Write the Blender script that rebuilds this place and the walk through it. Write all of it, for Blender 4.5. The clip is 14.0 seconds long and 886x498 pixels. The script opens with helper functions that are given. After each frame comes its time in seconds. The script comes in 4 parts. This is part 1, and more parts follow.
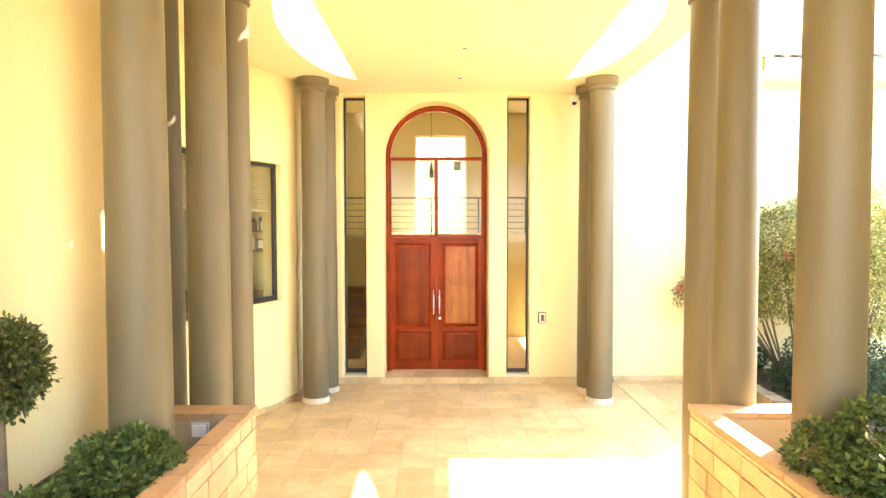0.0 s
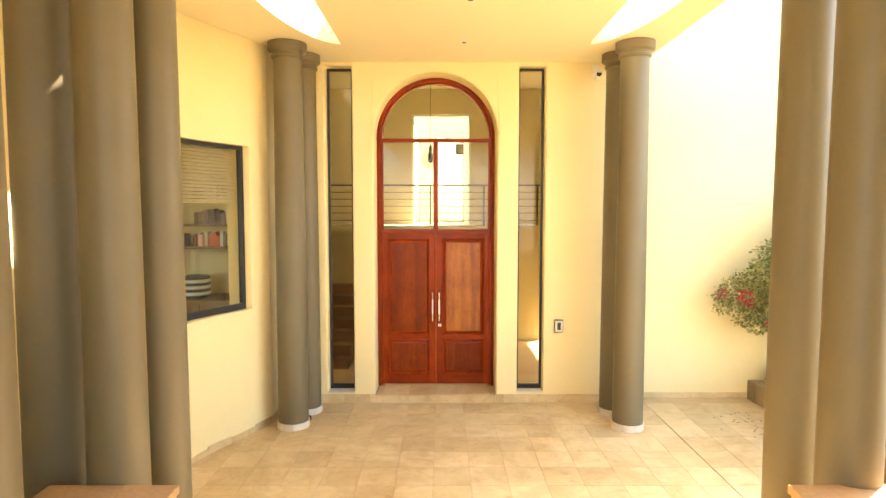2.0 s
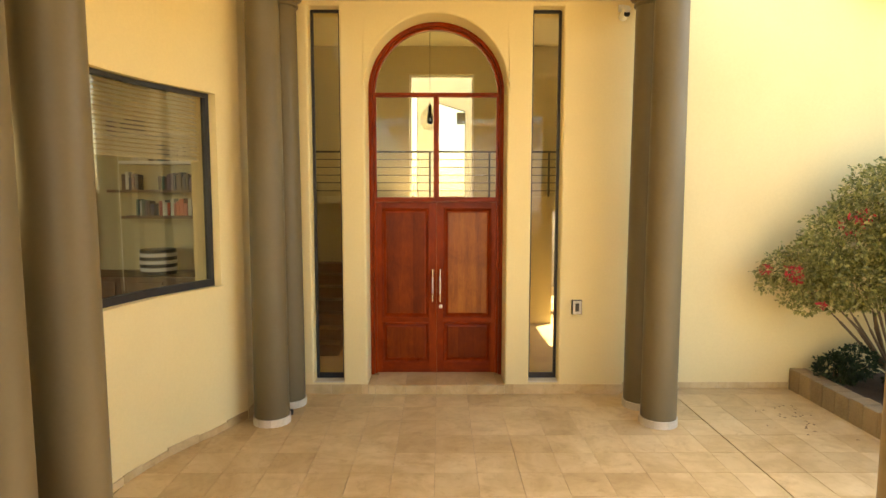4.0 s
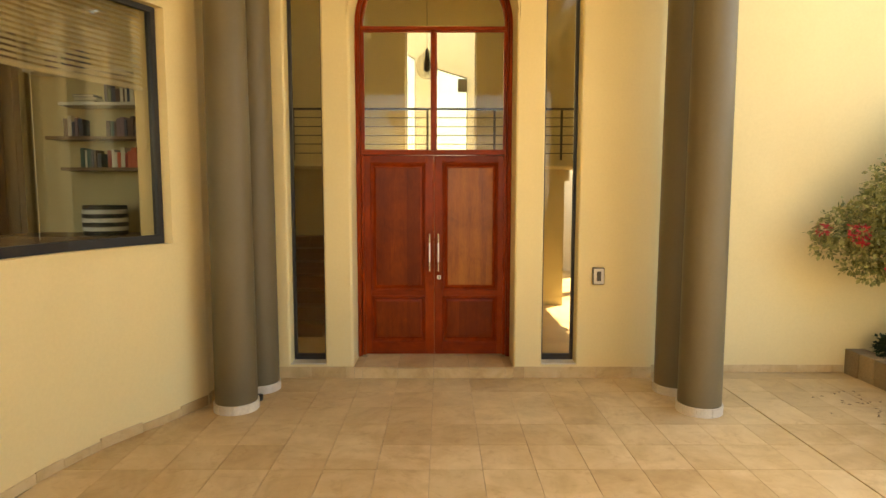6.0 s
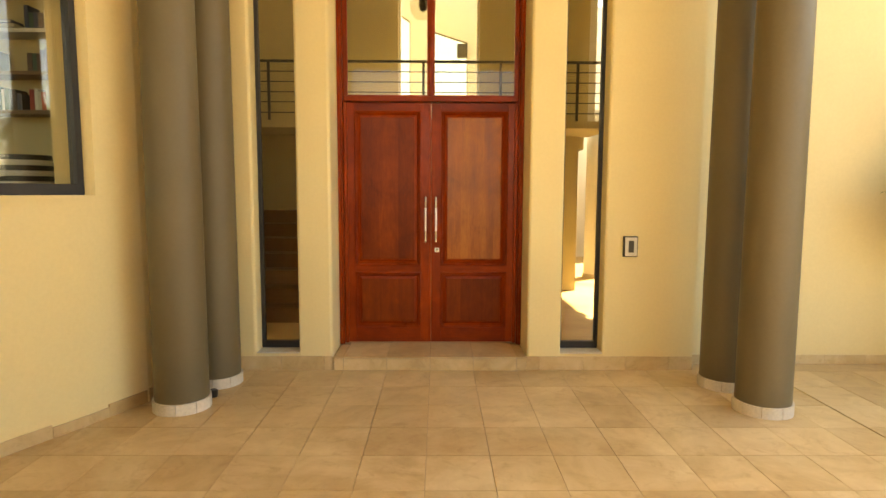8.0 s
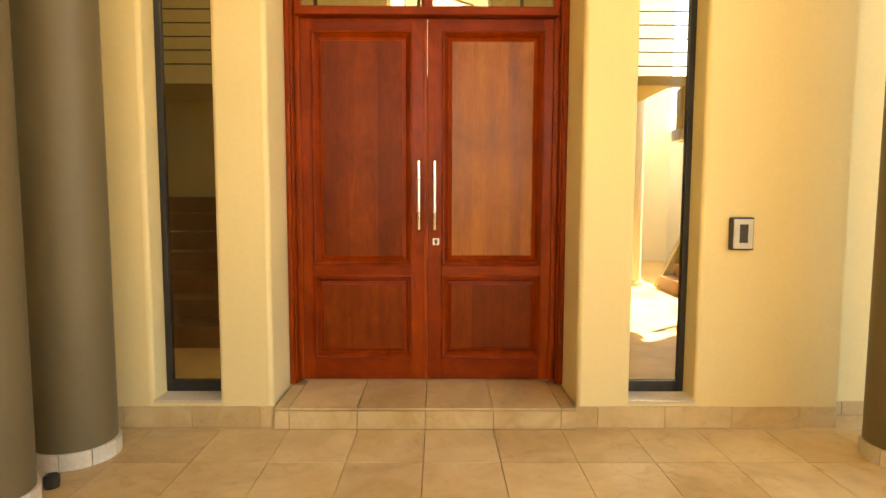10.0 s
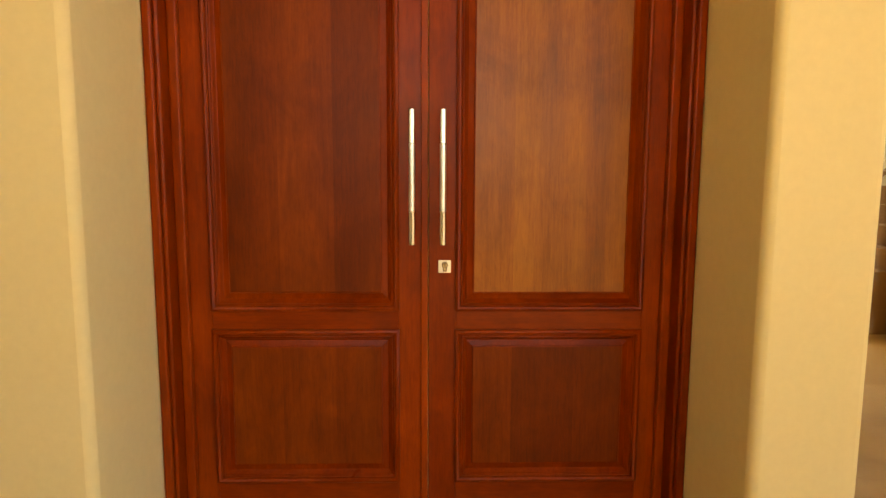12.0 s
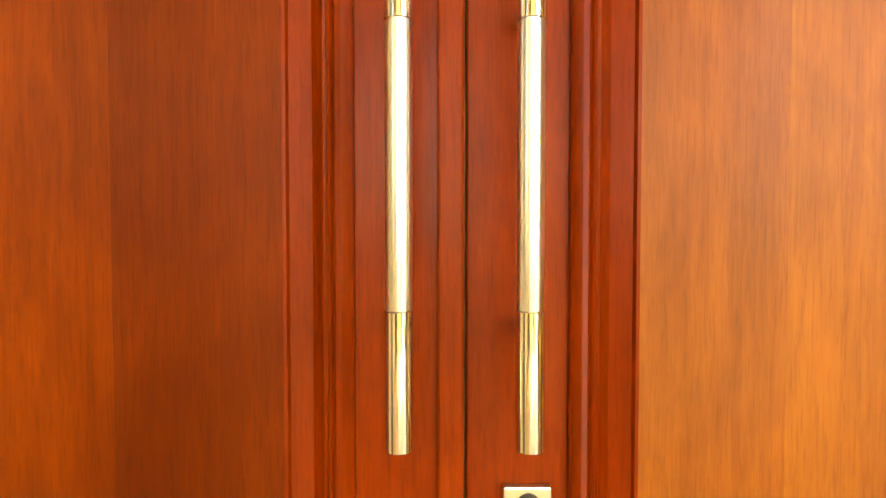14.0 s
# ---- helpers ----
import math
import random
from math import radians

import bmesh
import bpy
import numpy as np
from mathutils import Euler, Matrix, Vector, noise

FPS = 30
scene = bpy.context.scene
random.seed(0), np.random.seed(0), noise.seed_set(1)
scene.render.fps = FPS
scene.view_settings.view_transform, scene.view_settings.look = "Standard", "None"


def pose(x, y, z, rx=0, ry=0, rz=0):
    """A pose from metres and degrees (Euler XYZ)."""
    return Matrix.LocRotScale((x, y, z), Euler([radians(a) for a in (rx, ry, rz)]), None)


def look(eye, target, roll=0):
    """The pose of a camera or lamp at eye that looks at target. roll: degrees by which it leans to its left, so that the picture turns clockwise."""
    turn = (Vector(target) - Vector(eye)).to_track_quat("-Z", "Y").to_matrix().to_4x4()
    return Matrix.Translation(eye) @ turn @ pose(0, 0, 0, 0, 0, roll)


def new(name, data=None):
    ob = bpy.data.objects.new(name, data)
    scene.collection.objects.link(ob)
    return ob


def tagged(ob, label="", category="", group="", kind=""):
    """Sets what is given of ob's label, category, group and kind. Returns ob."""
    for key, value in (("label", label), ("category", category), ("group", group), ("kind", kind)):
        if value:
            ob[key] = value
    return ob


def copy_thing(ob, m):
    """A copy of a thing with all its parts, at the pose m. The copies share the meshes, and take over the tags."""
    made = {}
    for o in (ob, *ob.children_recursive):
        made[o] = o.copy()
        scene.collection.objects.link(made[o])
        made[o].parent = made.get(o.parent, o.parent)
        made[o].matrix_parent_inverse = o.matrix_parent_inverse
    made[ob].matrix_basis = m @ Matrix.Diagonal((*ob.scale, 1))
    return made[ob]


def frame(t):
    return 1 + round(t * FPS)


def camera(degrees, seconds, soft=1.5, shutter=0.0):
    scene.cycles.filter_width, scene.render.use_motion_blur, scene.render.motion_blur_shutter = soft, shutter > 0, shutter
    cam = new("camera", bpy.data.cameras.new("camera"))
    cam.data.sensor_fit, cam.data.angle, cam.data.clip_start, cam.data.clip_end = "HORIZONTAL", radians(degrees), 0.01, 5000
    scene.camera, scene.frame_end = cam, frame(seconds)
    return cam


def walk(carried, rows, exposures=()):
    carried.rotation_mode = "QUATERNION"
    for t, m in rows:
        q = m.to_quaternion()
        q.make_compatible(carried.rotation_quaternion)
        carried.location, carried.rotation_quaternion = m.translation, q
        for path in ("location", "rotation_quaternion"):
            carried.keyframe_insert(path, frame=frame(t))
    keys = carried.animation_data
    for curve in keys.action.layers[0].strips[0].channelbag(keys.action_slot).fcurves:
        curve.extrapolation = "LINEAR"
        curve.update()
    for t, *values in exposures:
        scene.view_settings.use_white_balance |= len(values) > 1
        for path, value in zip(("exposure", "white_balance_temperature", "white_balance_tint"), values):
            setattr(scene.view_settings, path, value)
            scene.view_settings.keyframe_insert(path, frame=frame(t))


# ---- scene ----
cam = camera(74.0, 14.0)
PATH = [
    (0, (0.077, -9.648, 2.637), (0.084, -7.650, 2.555), -0.07),
    (0.5, (0.083, -9.314, 2.659), (0.091, -7.316, 2.567), -0.10),
    (1, (0.109, -8.912, 2.699), (0.115, -6.914, 2.594), -0.03),
    (1.5, (0.096, -8.566, 2.716), (0.101, -6.569, 2.604), -0.07),
    (2, (0.097, -8.250, 2.758), (0.099, -6.255, 2.623), 0.00),
    (2.5, (0.098, -7.961, 2.769), (0.099, -5.966, 2.629), -0.03),
    (3, (0.054, -7.694, 2.692), (0.060, -5.700, 2.536), -0.03),
    (5.5, (0.058, -6.451, 2.122), (0.067, -4.460, 1.930), 0.06),
    (6, (0.089, -6.179, 1.969), (0.093, -4.188, 1.783), 0.05),
    (6.5, (0.106, -5.988, 1.881), (0.105, -3.997, 1.692), -0.01),
    (7, (0.089, -5.775, 1.788), (0.092, -3.783, 1.602), 0.02),
    (7.2, (0.064, -5.648, 1.742), (0.077, -3.658, 1.543), 0.13),
    (9.3, (0.079, -3.972, 1.305), (0.098, -1.979, 1.134), 0.27),
    (9.5, (0.079, -3.753, 1.265), (0.098, -1.760, 1.104), 0.29),
    (10, (0.076, -3.248, 1.289), (0.090, -1.255, 1.122), 0.18),
    (10.5, (0.069, -2.756, 1.254), (0.076, -0.762, 1.092), 0.08),
    (11, (0.068, -2.327, 1.225), (0.079, -0.332, 1.073), 0.08),
    (11.5, (0.032, -1.923, 1.234), (0.059, 0.069, 1.062), 0.27),
    (12, (0.008, -1.467, 1.299), (0.053, 0.521, 1.076), 0.24),
    (12.5, (0.013, -1.107, 1.304), (0.051, 0.882, 1.098), 0.31),
    (13, (-0.017, -0.729, 1.282), (0.030, 1.261, 1.082), 0.47),
    (13.5, (-0.039, -0.348, 1.258), (0.029, 1.645, 1.095), 0.13),
    (14, (-0.016, -0.042, 1.268), (-0.017, 1.957, 1.205), 0.00),
]
EXPOSURES = [(0.0, 3.92, 6700, 6), (0.5, 3.78, 6800, 6), (1.0, 3.63, 7000, 7), (1.5, 3.58, 7150, 7), (2.0, 3.44, 7350, 8), (2.5, 3.38, 7500, 9), (3.0, 3.08, 7650, 9), (5.5, 2.44, 8500, 10), (7.0, 2.51, 8900, 10), (9.5, 2.9, 10200, 10), (10.0, 3.01, 10300, 10), (10.5, 3.16, 10450, 10), (11.0, 3.02, 10600, 10), (11.5, 2.8, 10800, 11), (12.5, 2.49, 11800, 13), (13.0, 3.0, 12400, 13), (13.5, 3.56, 12600, 10), (14.0, 3.74, 11900, 8)]
walk(cam, [(t, look(eye, target, roll)) for t, eye, target, roll in PATH], EXPOSURES)

# ---- world, sun, exposure ----
SUN_DIR = Vector((0.56, 0.46, 1.0)).normalized()
SUN_ELEVATION = math.asin(SUN_DIR.z)
SUN_AZIMUTH = math.atan2(SUN_DIR.x, SUN_DIR.y)
world = bpy.data.worlds.new("sky")
scene.world = world
world.use_nodes = True
wn, wl = world.node_tree.nodes, world.node_tree.links
sky = wn.new("ShaderNodeTexSky")
sky.sky_type, sky.sun_disc = "NISHITA", False
sky.sun_elevation, sky.sun_rotation = SUN_ELEVATION, SUN_AZIMUTH
sky.dust_density, sky.air_density = 1.2, 1.0
wl.new(sky.outputs["Color"], wn["Background"].inputs["Color"])
wn["Background"].inputs["Strength"].default_value = 0.15
sun_data = bpy.data.lights.new("sun", "SUN")
sun_data.energy, sun_data.angle, sun_data.color = 4.5, radians(0.5), (1.0, 0.94, 0.84)
sun = new("sun", sun_data)
sun.matrix_world = look(SUN_DIR * 40, (0, 0, 0))


# ---- materials ----
def base_material(name, rough=0.6, metal=0.0, spec=0.5):
    m = bpy.data.materials.new(name)
    m.use_nodes = True
    n, l = m.node_tree.nodes, m.node_tree.links
    b = n["Principled BSDF"]
    b.inputs["Roughness"].default_value = rough
    b.inputs["Metallic"].default_value = metal
    b.inputs["Specular IOR Level"].default_value = spec
    return m, n, l, b


def coords(n, l, stretch=(1, 1, 1)):
    tc, mp = n.new("ShaderNodeNewGeometry"), n.new("ShaderNodeMapping")
    mp.inputs["Scale"].default_value = stretch
    l.new(tc.outputs["Position"], mp.inputs["Vector"])
    return mp.outputs["Vector"]


def noise_tex(n, l, vec, scale, detail=4.0, rough=0.55, distort=0.0):
    t = n.new("ShaderNodeTexNoise")
    t.inputs["Scale"].default_value, t.inputs["Detail"].default_value = scale, detail
    t.inputs["Roughness"].default_value, t.inputs["Distortion"].default_value = rough, distort
    l.new(vec, t.inputs["Vector"])
    return t.outputs["Fac"]


def ramp(n, l, fac, stops):
    r = n.new("ShaderNodeValToRGB")
    r.color_ramp.elements[0].position, r.color_ramp.elements[0].color = stops[0][0], (*stops[0][1], 1)
    r.color_ramp.elements[1].position, r.color_ramp.elements[1].color = stops[-1][0], (*stops[-1][1], 1)
    for p, c in stops[1:-1]:
        r.color_ramp.elements.new(p).color = (*c, 1)
    l.new(fac, r.inputs["Fac"])
    return r.outputs["Color"]


def mix(n, l, fac, a, b, kind="MIX"):
    m = n.new("ShaderNodeMix")
    m.data_type, m.blend_type = "RGBA", kind
    for socket, v in ((m.inputs["Factor"], fac), (m.inputs["A"], a), (m.inputs["B"], b)):
        if isinstance(v, (int, float)):
            socket.default_value = v
        elif isinstance(v, tuple):
            socket.default_value = (*v, 1)
        else:
            l.new(v, socket)
    return m.outputs["Result"]


def bump(n, l, b, fac, strength=0.2, depth=0.01):
    k = n.new("ShaderNodeBump")
    k.inputs["Strength"].default_value, k.inputs["Distance"].default_value = strength, depth
    l.new(fac, k.inputs["Height"])
    l.new(k.outputs["Normal"], b.inputs["Normal"])


def speckled(name, dark, light, rough=0.7, big=0.8, small=25.0, relief=0.15, depth=0.003, stretch=(1, 1, 1), metal=0.0, spec=0.4, per_piece=0.0, fine=0.35):
    """A material that varies at two scales, with fine relief."""
    m, n, l, b = base_material(name, rough, metal, spec)
    v = coords(n, l, stretch)
    a, c = noise_tex(n, l, v, big, 5, 0.6, 0.3), noise_tex(n, l, v, small, 4, 0.6)
    col = ramp(n, l, a, [(0.3, dark), (0.7, light)])
    col = mix(n, l, fine, col, ramp(n, l, c, [(0.3, tuple(x * 0.75 for x in dark)), (0.7, tuple(min(1, x * 1.08) for x in light))]))
    if per_piece:
        info = n.new("ShaderNodeObjectInfo")
        tone = ramp(n, l, info.outputs["Random"], [(0, (1 - per_piece,) * 3), (1, (1 + per_piece * 0.4,) * 3)])
        col = mix(n, l, 1.0, col, tone, "MULTIPLY")
    l.new(col, b.inputs["Base Color"])
    bump(n, l, b, c, relief, depth)
    return m


plaster = speckled("cream_plaster", (0.755, 0.612, 0.312), (0.815, 0.672, 0.360), 0.85, 0.45, 38, 0.07, 0.0015, fine=0.10)
soffit_paint = speckled("soffit_paint", (0.80, 0.70, 0.47), (0.84, 0.74, 0.51), 0.9, 0.4, 50, 0.03, 0.001, fine=0.08)
column_paint = speckled("taupe_column_paint", (0.130, 0.101, 0.053), (0.157, 0.123, 0.066), 0.5, 0.9, 45, 0.05, 0.001, fine=0.12)
inner_paint = speckled("inner_wall_paint", (0.58, 0.49, 0.28), (0.62, 0.53, 0.31), 0.85, 0.4, 50, 0.05, 0.001)
white_paint = speckled("white_paint", (0.78, 0.76, 0.70), (0.82, 0.80, 0.75), 0.8, 0.5, 40, 0.05, 0.001)
frame_metal = speckled("dark_bronze_frame", (0.018, 0.017, 0.018), (0.03, 0.028, 0.028), 0.4, 3, 60, 0.03, 0.001)
grout = speckled("grout", (0.40, 0.295, 0.175), (0.46, 0.345, 0.215), 0.9, 3, 60, 0.2, 0.002)
base_stone = speckled("pale_base_stone", (0.62, 0.54, 0.42), (0.74, 0.66, 0.53), 0.6, 5, 60, 0.1, 0.001, per_piece=0.12)
sandstone = speckled("sandstone_block", (0.50, 0.33, 0.16), (0.66, 0.48, 0.27), 0.85, 4, 45, 0.5, 0.006, per_piece=0.25)
coping_stone = speckled("sandstone_coping", (0.37, 0.21, 0.095), (0.49, 0.30, 0.15), 0.8, 3, 40, 0.4, 0.004, per_piece=0.15)
kerb_brick = speckled("kerb_brick", (0.26, 0.19, 0.11), (0.36, 0.27, 0.16), 0.85, 6, 50, 0.4, 0.004, per_piece=0.25)
soil = speckled("planter_soil", (0.04, 0.027, 0.017), (0.09, 0.06, 0.04), 0.95, 6, 60, 0.8, 0.02)
ground_mat = speckled("ground_earth", (0.20, 0.16, 0.10), (0.28, 0.23, 0.15), 0.95, 0.6, 20, 0.5, 0.02)
steel_dark = speckled("railing_steel", (0.05, 0.045, 0.035), (0.08, 0.07, 0.05), 0.45, 4, 50, 0.05, 0.001)
chrome = speckled("polished_chrome", (0.74, 0.77, 0.79), (0.82, 0.85, 0.87), 0.08, 9, 90, 0.01, 0.0002, metal=1.0)
satin = speckled("satin_steel", (0.70, 0.72, 0.72), (0.78, 0.80, 0.80), 0.28, 9, 200, 0.03, 0.0003, stretch=(8, 8, 0.6), metal=1.0)
silver = speckled("brushed_silver", (0.50, 0.48, 0.43), (0.58, 0.56, 0.51), 0.38, 6, 80, 0.03, 0.0005, metal=0.25)
dark_plastic = speckled("dark_plastic", (0.02, 0.018, 0.015), (0.03, 0.027, 0.022), 0.35, 8, 90, 0.03, 0.0005)
bark = speckled("bark", (0.12, 0.08, 0.05), (0.22, 0.15, 0.09), 0.9, 12, 60, 0.7, 0.006, stretch=(1, 1, 0.3))
curtain_cloth = speckled("brown_curtain", (0.09, 0.05, 0.03), (0.14, 0.08, 0.05), 0.9, 6, 120, 0.2, 0.002)
blind_slat = speckled("ivory_blind_slat", (0.72, 0.68, 0.56), (0.78, 0.74, 0.62), 0.5, 4, 60, 0.03, 0.001)
shelf_wood = speckled("brown_shelf_wood", (0.14, 0.075, 0.035), (0.22, 0.13, 0.065), 0.5, 3, 40, 0.1, 0.001, stretch=(0.4, 4, 4))
roof_tile = speckled("roof_tile", (0.30, 0.24, 0.20), (0.42, 0.34, 0.29), 0.85, 4, 40, 0.3, 0.004)
petal = speckled("red_petal", (0.45, 0.02, 0.03), (0.60, 0.05, 0.06), 0.6, 9, 60, 0.05, 0.001)
petal_white = speckled("pale_petal", (0.75, 0.70, 0.58), (0.85, 0.80, 0.70), 0.6, 9, 60, 0.05, 0.001)


def travertine(name):
    m, n, l, b = base_material(name, 0.42, 0, 0.45)
    v = coords(n, l)
    info = n.new("ShaderNodeObjectInfo")
    off = n.new("ShaderNodeVectorMath")
    off.operation = "ADD"
    l.new(v, off.inputs[0])
    scale = n.new("ShaderNodeMath")
    scale.operation = "MULTIPLY"
    scale.inputs[1].default_value = 31.0
    l.new(info.outputs["Random"], scale.inputs[0])
    l.new(scale.outputs[0], off.inputs[1])
    v = off.outputs[0]
    cloud, vein, grain = noise_tex(n, l, v, 2.6, 6, 0.62, 0.9), noise_tex(n, l, v, 6.0, 7, 0.7, 1.6), noise_tex(n, l, v, 90, 3)
    col = ramp(n, l, cloud, [(0.30, (0.55, 0.385, 0.185)), (0.5, (0.66, 0.485, 0.255)), (0.72, (0.74, 0.575, 0.33))])
    stain = ramp(n, l, vein, [(0.30, (0.62, 0.50, 0.38)), (0.46, (1, 1, 1))])
    col = mix(n, l, 0.40, col, stain, "MULTIPLY")
    far = noise_tex(n, l, coords(n, l), 0.9, 5, 0.65, 0.8)
    col = mix(n, l, 1.0, col, ramp(n, l, far, [(0.34, (0.80, 0.74, 0.66)), (0.56, (1, 1, 1))]), "MULTIPLY")
    tone = ramp(n, l, info.outputs["Random"], [(0, (0.84, 0.80, 0.74)), (0.5, (0.97, 0.96, 0.94)), (1, (1.0, 1.0, 1.0))])
    col = mix(n, l, 1.0, col, tone, "MULTIPLY")
    l.new(col, b.inputs["Base Color"])
    l.new(ramp(n, l, cloud, [(0.3, (0.36,) * 3), (0.7, (0.55,) * 3)]), b.inputs["Roughness"])
    bump(n, l, b, grain, 0.06, 0.001)
    return m


def timber(name, dark, mid, light, rough=0.33, along="z", gloss=0.16):
    """Varnished hardwood with the grain along one axis."""
    m, n, l, b = base_material(name, rough, 0, 0.5)
    long, wide = 0.35, 7.0
    stretch = (wide, wide, long) if along == "z" else (long, wide, wide)
    info = n.new("ShaderNodeObjectInfo")
    v = coords(n, l, stretch)
    off = n.new("ShaderNodeVectorMath")
    off.operation = "ADD"
    scale = n.new("ShaderNodeMath")
    scale.operation = "MULTIPLY"
    scale.inputs[1].default_value = 23.0
    l.new(info.outputs["Random"], scale.inputs[0])
    l.new(v, off.inputs[0])
    l.new(scale.outputs[0], off.inputs[1])
    v = off.outputs[0]
    figure, fibre, board = noise_tex(n, l, v, 0.9, 7, 0.62, 0.7), noise_tex(n, l, v, 17, 5, 0.7, 0.2), noise_tex(n, l, v, 0.5, 2, 0.4)
    blotch = noise_tex(n, l, coords(n, l, (5.0, 5.0, 3.2) if along == "z" else (3.2, 5.0, 5.0)), 1.0, 6, 0.6, 0.8)
    col = ramp(n, l, figure, [(0.28, dark), (0.5, mid), (0.74, light)])
    col = mix(n, l, 0.22, col, ramp(n, l, fibre, [(0.35, tuple(x * 0.6 for x in dark)), (0.62, light)]))
    col = mix(n, l, 0.75, col, ramp(n, l, blotch, [(0.36, (0.68, 0.60, 0.50)), (0.62, (1.08, 1.12, 1.12))]), "MULTIPLY")
    col = mix(n, l, 0.6, col, ramp(n, l, board, [(0.38, (0.74, 0.66, 0.60)), (0.6, (1, 1, 1))]), "MULTIPLY")
    col = mix(n, l, 1.0, col, ramp(n, l, info.outputs["Random"], [(0, (0.82, 0.74, 0.68)), (0.5, (1, 0.98, 0.95)), (1, (1.12, 1.18, 1.2))]), "MULTIPLY")
    l.new(col, b.inputs["Base Color"])
    l.new(ramp(n, l, figure, [(0.3, (rough - 0.06,) * 3), (0.7, (rough + 0.1,) * 3)]), b.inputs["Roughness"])
    pores, mottle = noise_tex(n, l, v, 70, 3, 0.6, 0.3), noise_tex(n, l, coords(n, l, (26.0, 26.0, 9.0) if along == "z" else (9.0, 26.0, 26.0)), 1.0, 5, 0.65, 1.2)
    col = mix(n, l, 0.55, col, ramp(n, l, pores, [(0.34, (0.66, 0.58, 0.52)), (0.50, (1, 1, 1))]), "MULTIPLY")
    col = mix(n, l, 0.5, col, ramp(n, l, mottle, [(0.34, (0.82, 0.76, 0.70)), (0.66, (1.10, 1.12, 1.10))]), "MULTIPLY")
    l.new(col, b.inputs["Base Color"])
    bump(n, l, b, fibre, 0.05, 0.001)
    b.inputs["Specular IOR Level"].default_value = gloss
    b.inputs["Coat Weight"].default_value = 0.02
    b.inputs["Coat Roughness"].default_value = 0.2
    return m


travertine_tile = travertine("travertine_tile")
mahogany = timber("mahogany", (0.230, 0.0235, 0.0027), (0.295, 0.0352, 0.0038), (0.370, 0.054, 0.0060))
# Same wood twice: darker copy, and paler copy with reflected sheen in its colour.
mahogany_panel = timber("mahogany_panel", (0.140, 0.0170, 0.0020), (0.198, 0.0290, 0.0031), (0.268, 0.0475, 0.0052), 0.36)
mahogany_sheen = timber("mahogany_sheen_panel", (0.250, 0.056, 0.0052), (0.355, 0.097, 0.0094), (0.460, 0.156, 0.0162), 0.36, gloss=0.38)
mahogany_rail = timber("mahogany_rail", (0.230, 0.0235, 0.0027), (0.295, 0.0352, 0.0038), (0.370, 0.054, 0.0060), along="x")


def leaf_material(name, dark, light):
    m, n, l, b = base_material(name, 0.5, 0, 0.4)
    g = n.new("ShaderNodeNewGeometry")
    col = ramp(n, l, g.outputs["Random Per Island"], [(0, dark), (0.6, tuple((a + c) / 2 for a, c in zip(dark, light))), (1, light)])
    l.new(col, b.inputs["Base Color"])
    b.inputs["Subsurface Weight"].default_value = 0.0
    t, add = n.new("ShaderNodeBsdfTranslucent"), n.new("ShaderNodeMixShader")
    l.new(col, t.inputs["Color"])
    add.inputs["Fac"].default_value = 0.35
    l.new(b.outputs["BSDF"], add.inputs[1])
    l.new(t.outputs["BSDF"], add.inputs[2])
    l.new(add.outputs["Shader"], n["Material Output"].inputs["Surface"])
    return m


leaf_green = leaf_material("leaf_green", (0.04, 0.07, 0.016), (0.20, 0.25, 0.06))
leaf_bougain = leaf_material("leaf_bougainvillea", (0.12, 0.135, 0.035), (0.50, 0.46, 0.17))
leaf_topiary = leaf_material("leaf_topiary", (0.04, 0.055, 0.012), (0.16, 0.16, 0.045))
leaf_dark = leaf_material("leaf_dark", (0.015, 0.03, 0.012), (0.05, 0.08, 0.03))


def glass_material(name, tint=(1, 1, 1), rough=0.0, mirror=0.035, grazing=0.6):
    """Thin pane: clear, with a mirror share that grows at grazing angles."""
    m = bpy.data.materials.new(name)
    m.use_nodes = True
    n, l = m.node_tree.nodes, m.node_tree.links
    n.remove(n["Principled BSDF"])
    t, g, x, f = n.new("ShaderNodeBsdfTransparent"), n.new("ShaderNodeBsdfGlossy"), n.new("ShaderNodeMixShader"), n.new("ShaderNodeLayerWeight")
    t.inputs["Color"].default_value = (*tint, 1)
    g.inputs["Roughness"].default_value = rough
    p, q = n.new("ShaderNodeMath"), n.new("ShaderNodeMath")
    p.operation, p.inputs[1].default_value = "POWER", 4.0
    q.operation, q.inputs[1].default_value, q.inputs[2].default_value = "MULTIPLY_ADD", grazing, mirror
    l.new(f.outputs["Facing"], p.inputs[0])
    l.new(p.outputs[0], q.inputs[0])
    l.new(q.outputs[0], x.inputs["Fac"])
    l.new(t.outputs["BSDF"], x.inputs[1])
    l.new(g.outputs["BSDF"], x.inputs[2])
    l.new(x.outputs["Shader"], n["Material Output"].inputs["Surface"])
    return m


study_glass = glass_material("study_glass", (0.86, 0.82, 0.72), 0.0, 0.055, 0.35)
pane_glass = glass_material("pane_glass", (0.90, 0.88, 0.80), 0.0, 0.02, 0.5)
lamp_glass = glass_material("lamp_glass", (0.86, 0.85, 0.80), 0.0, 0.05)


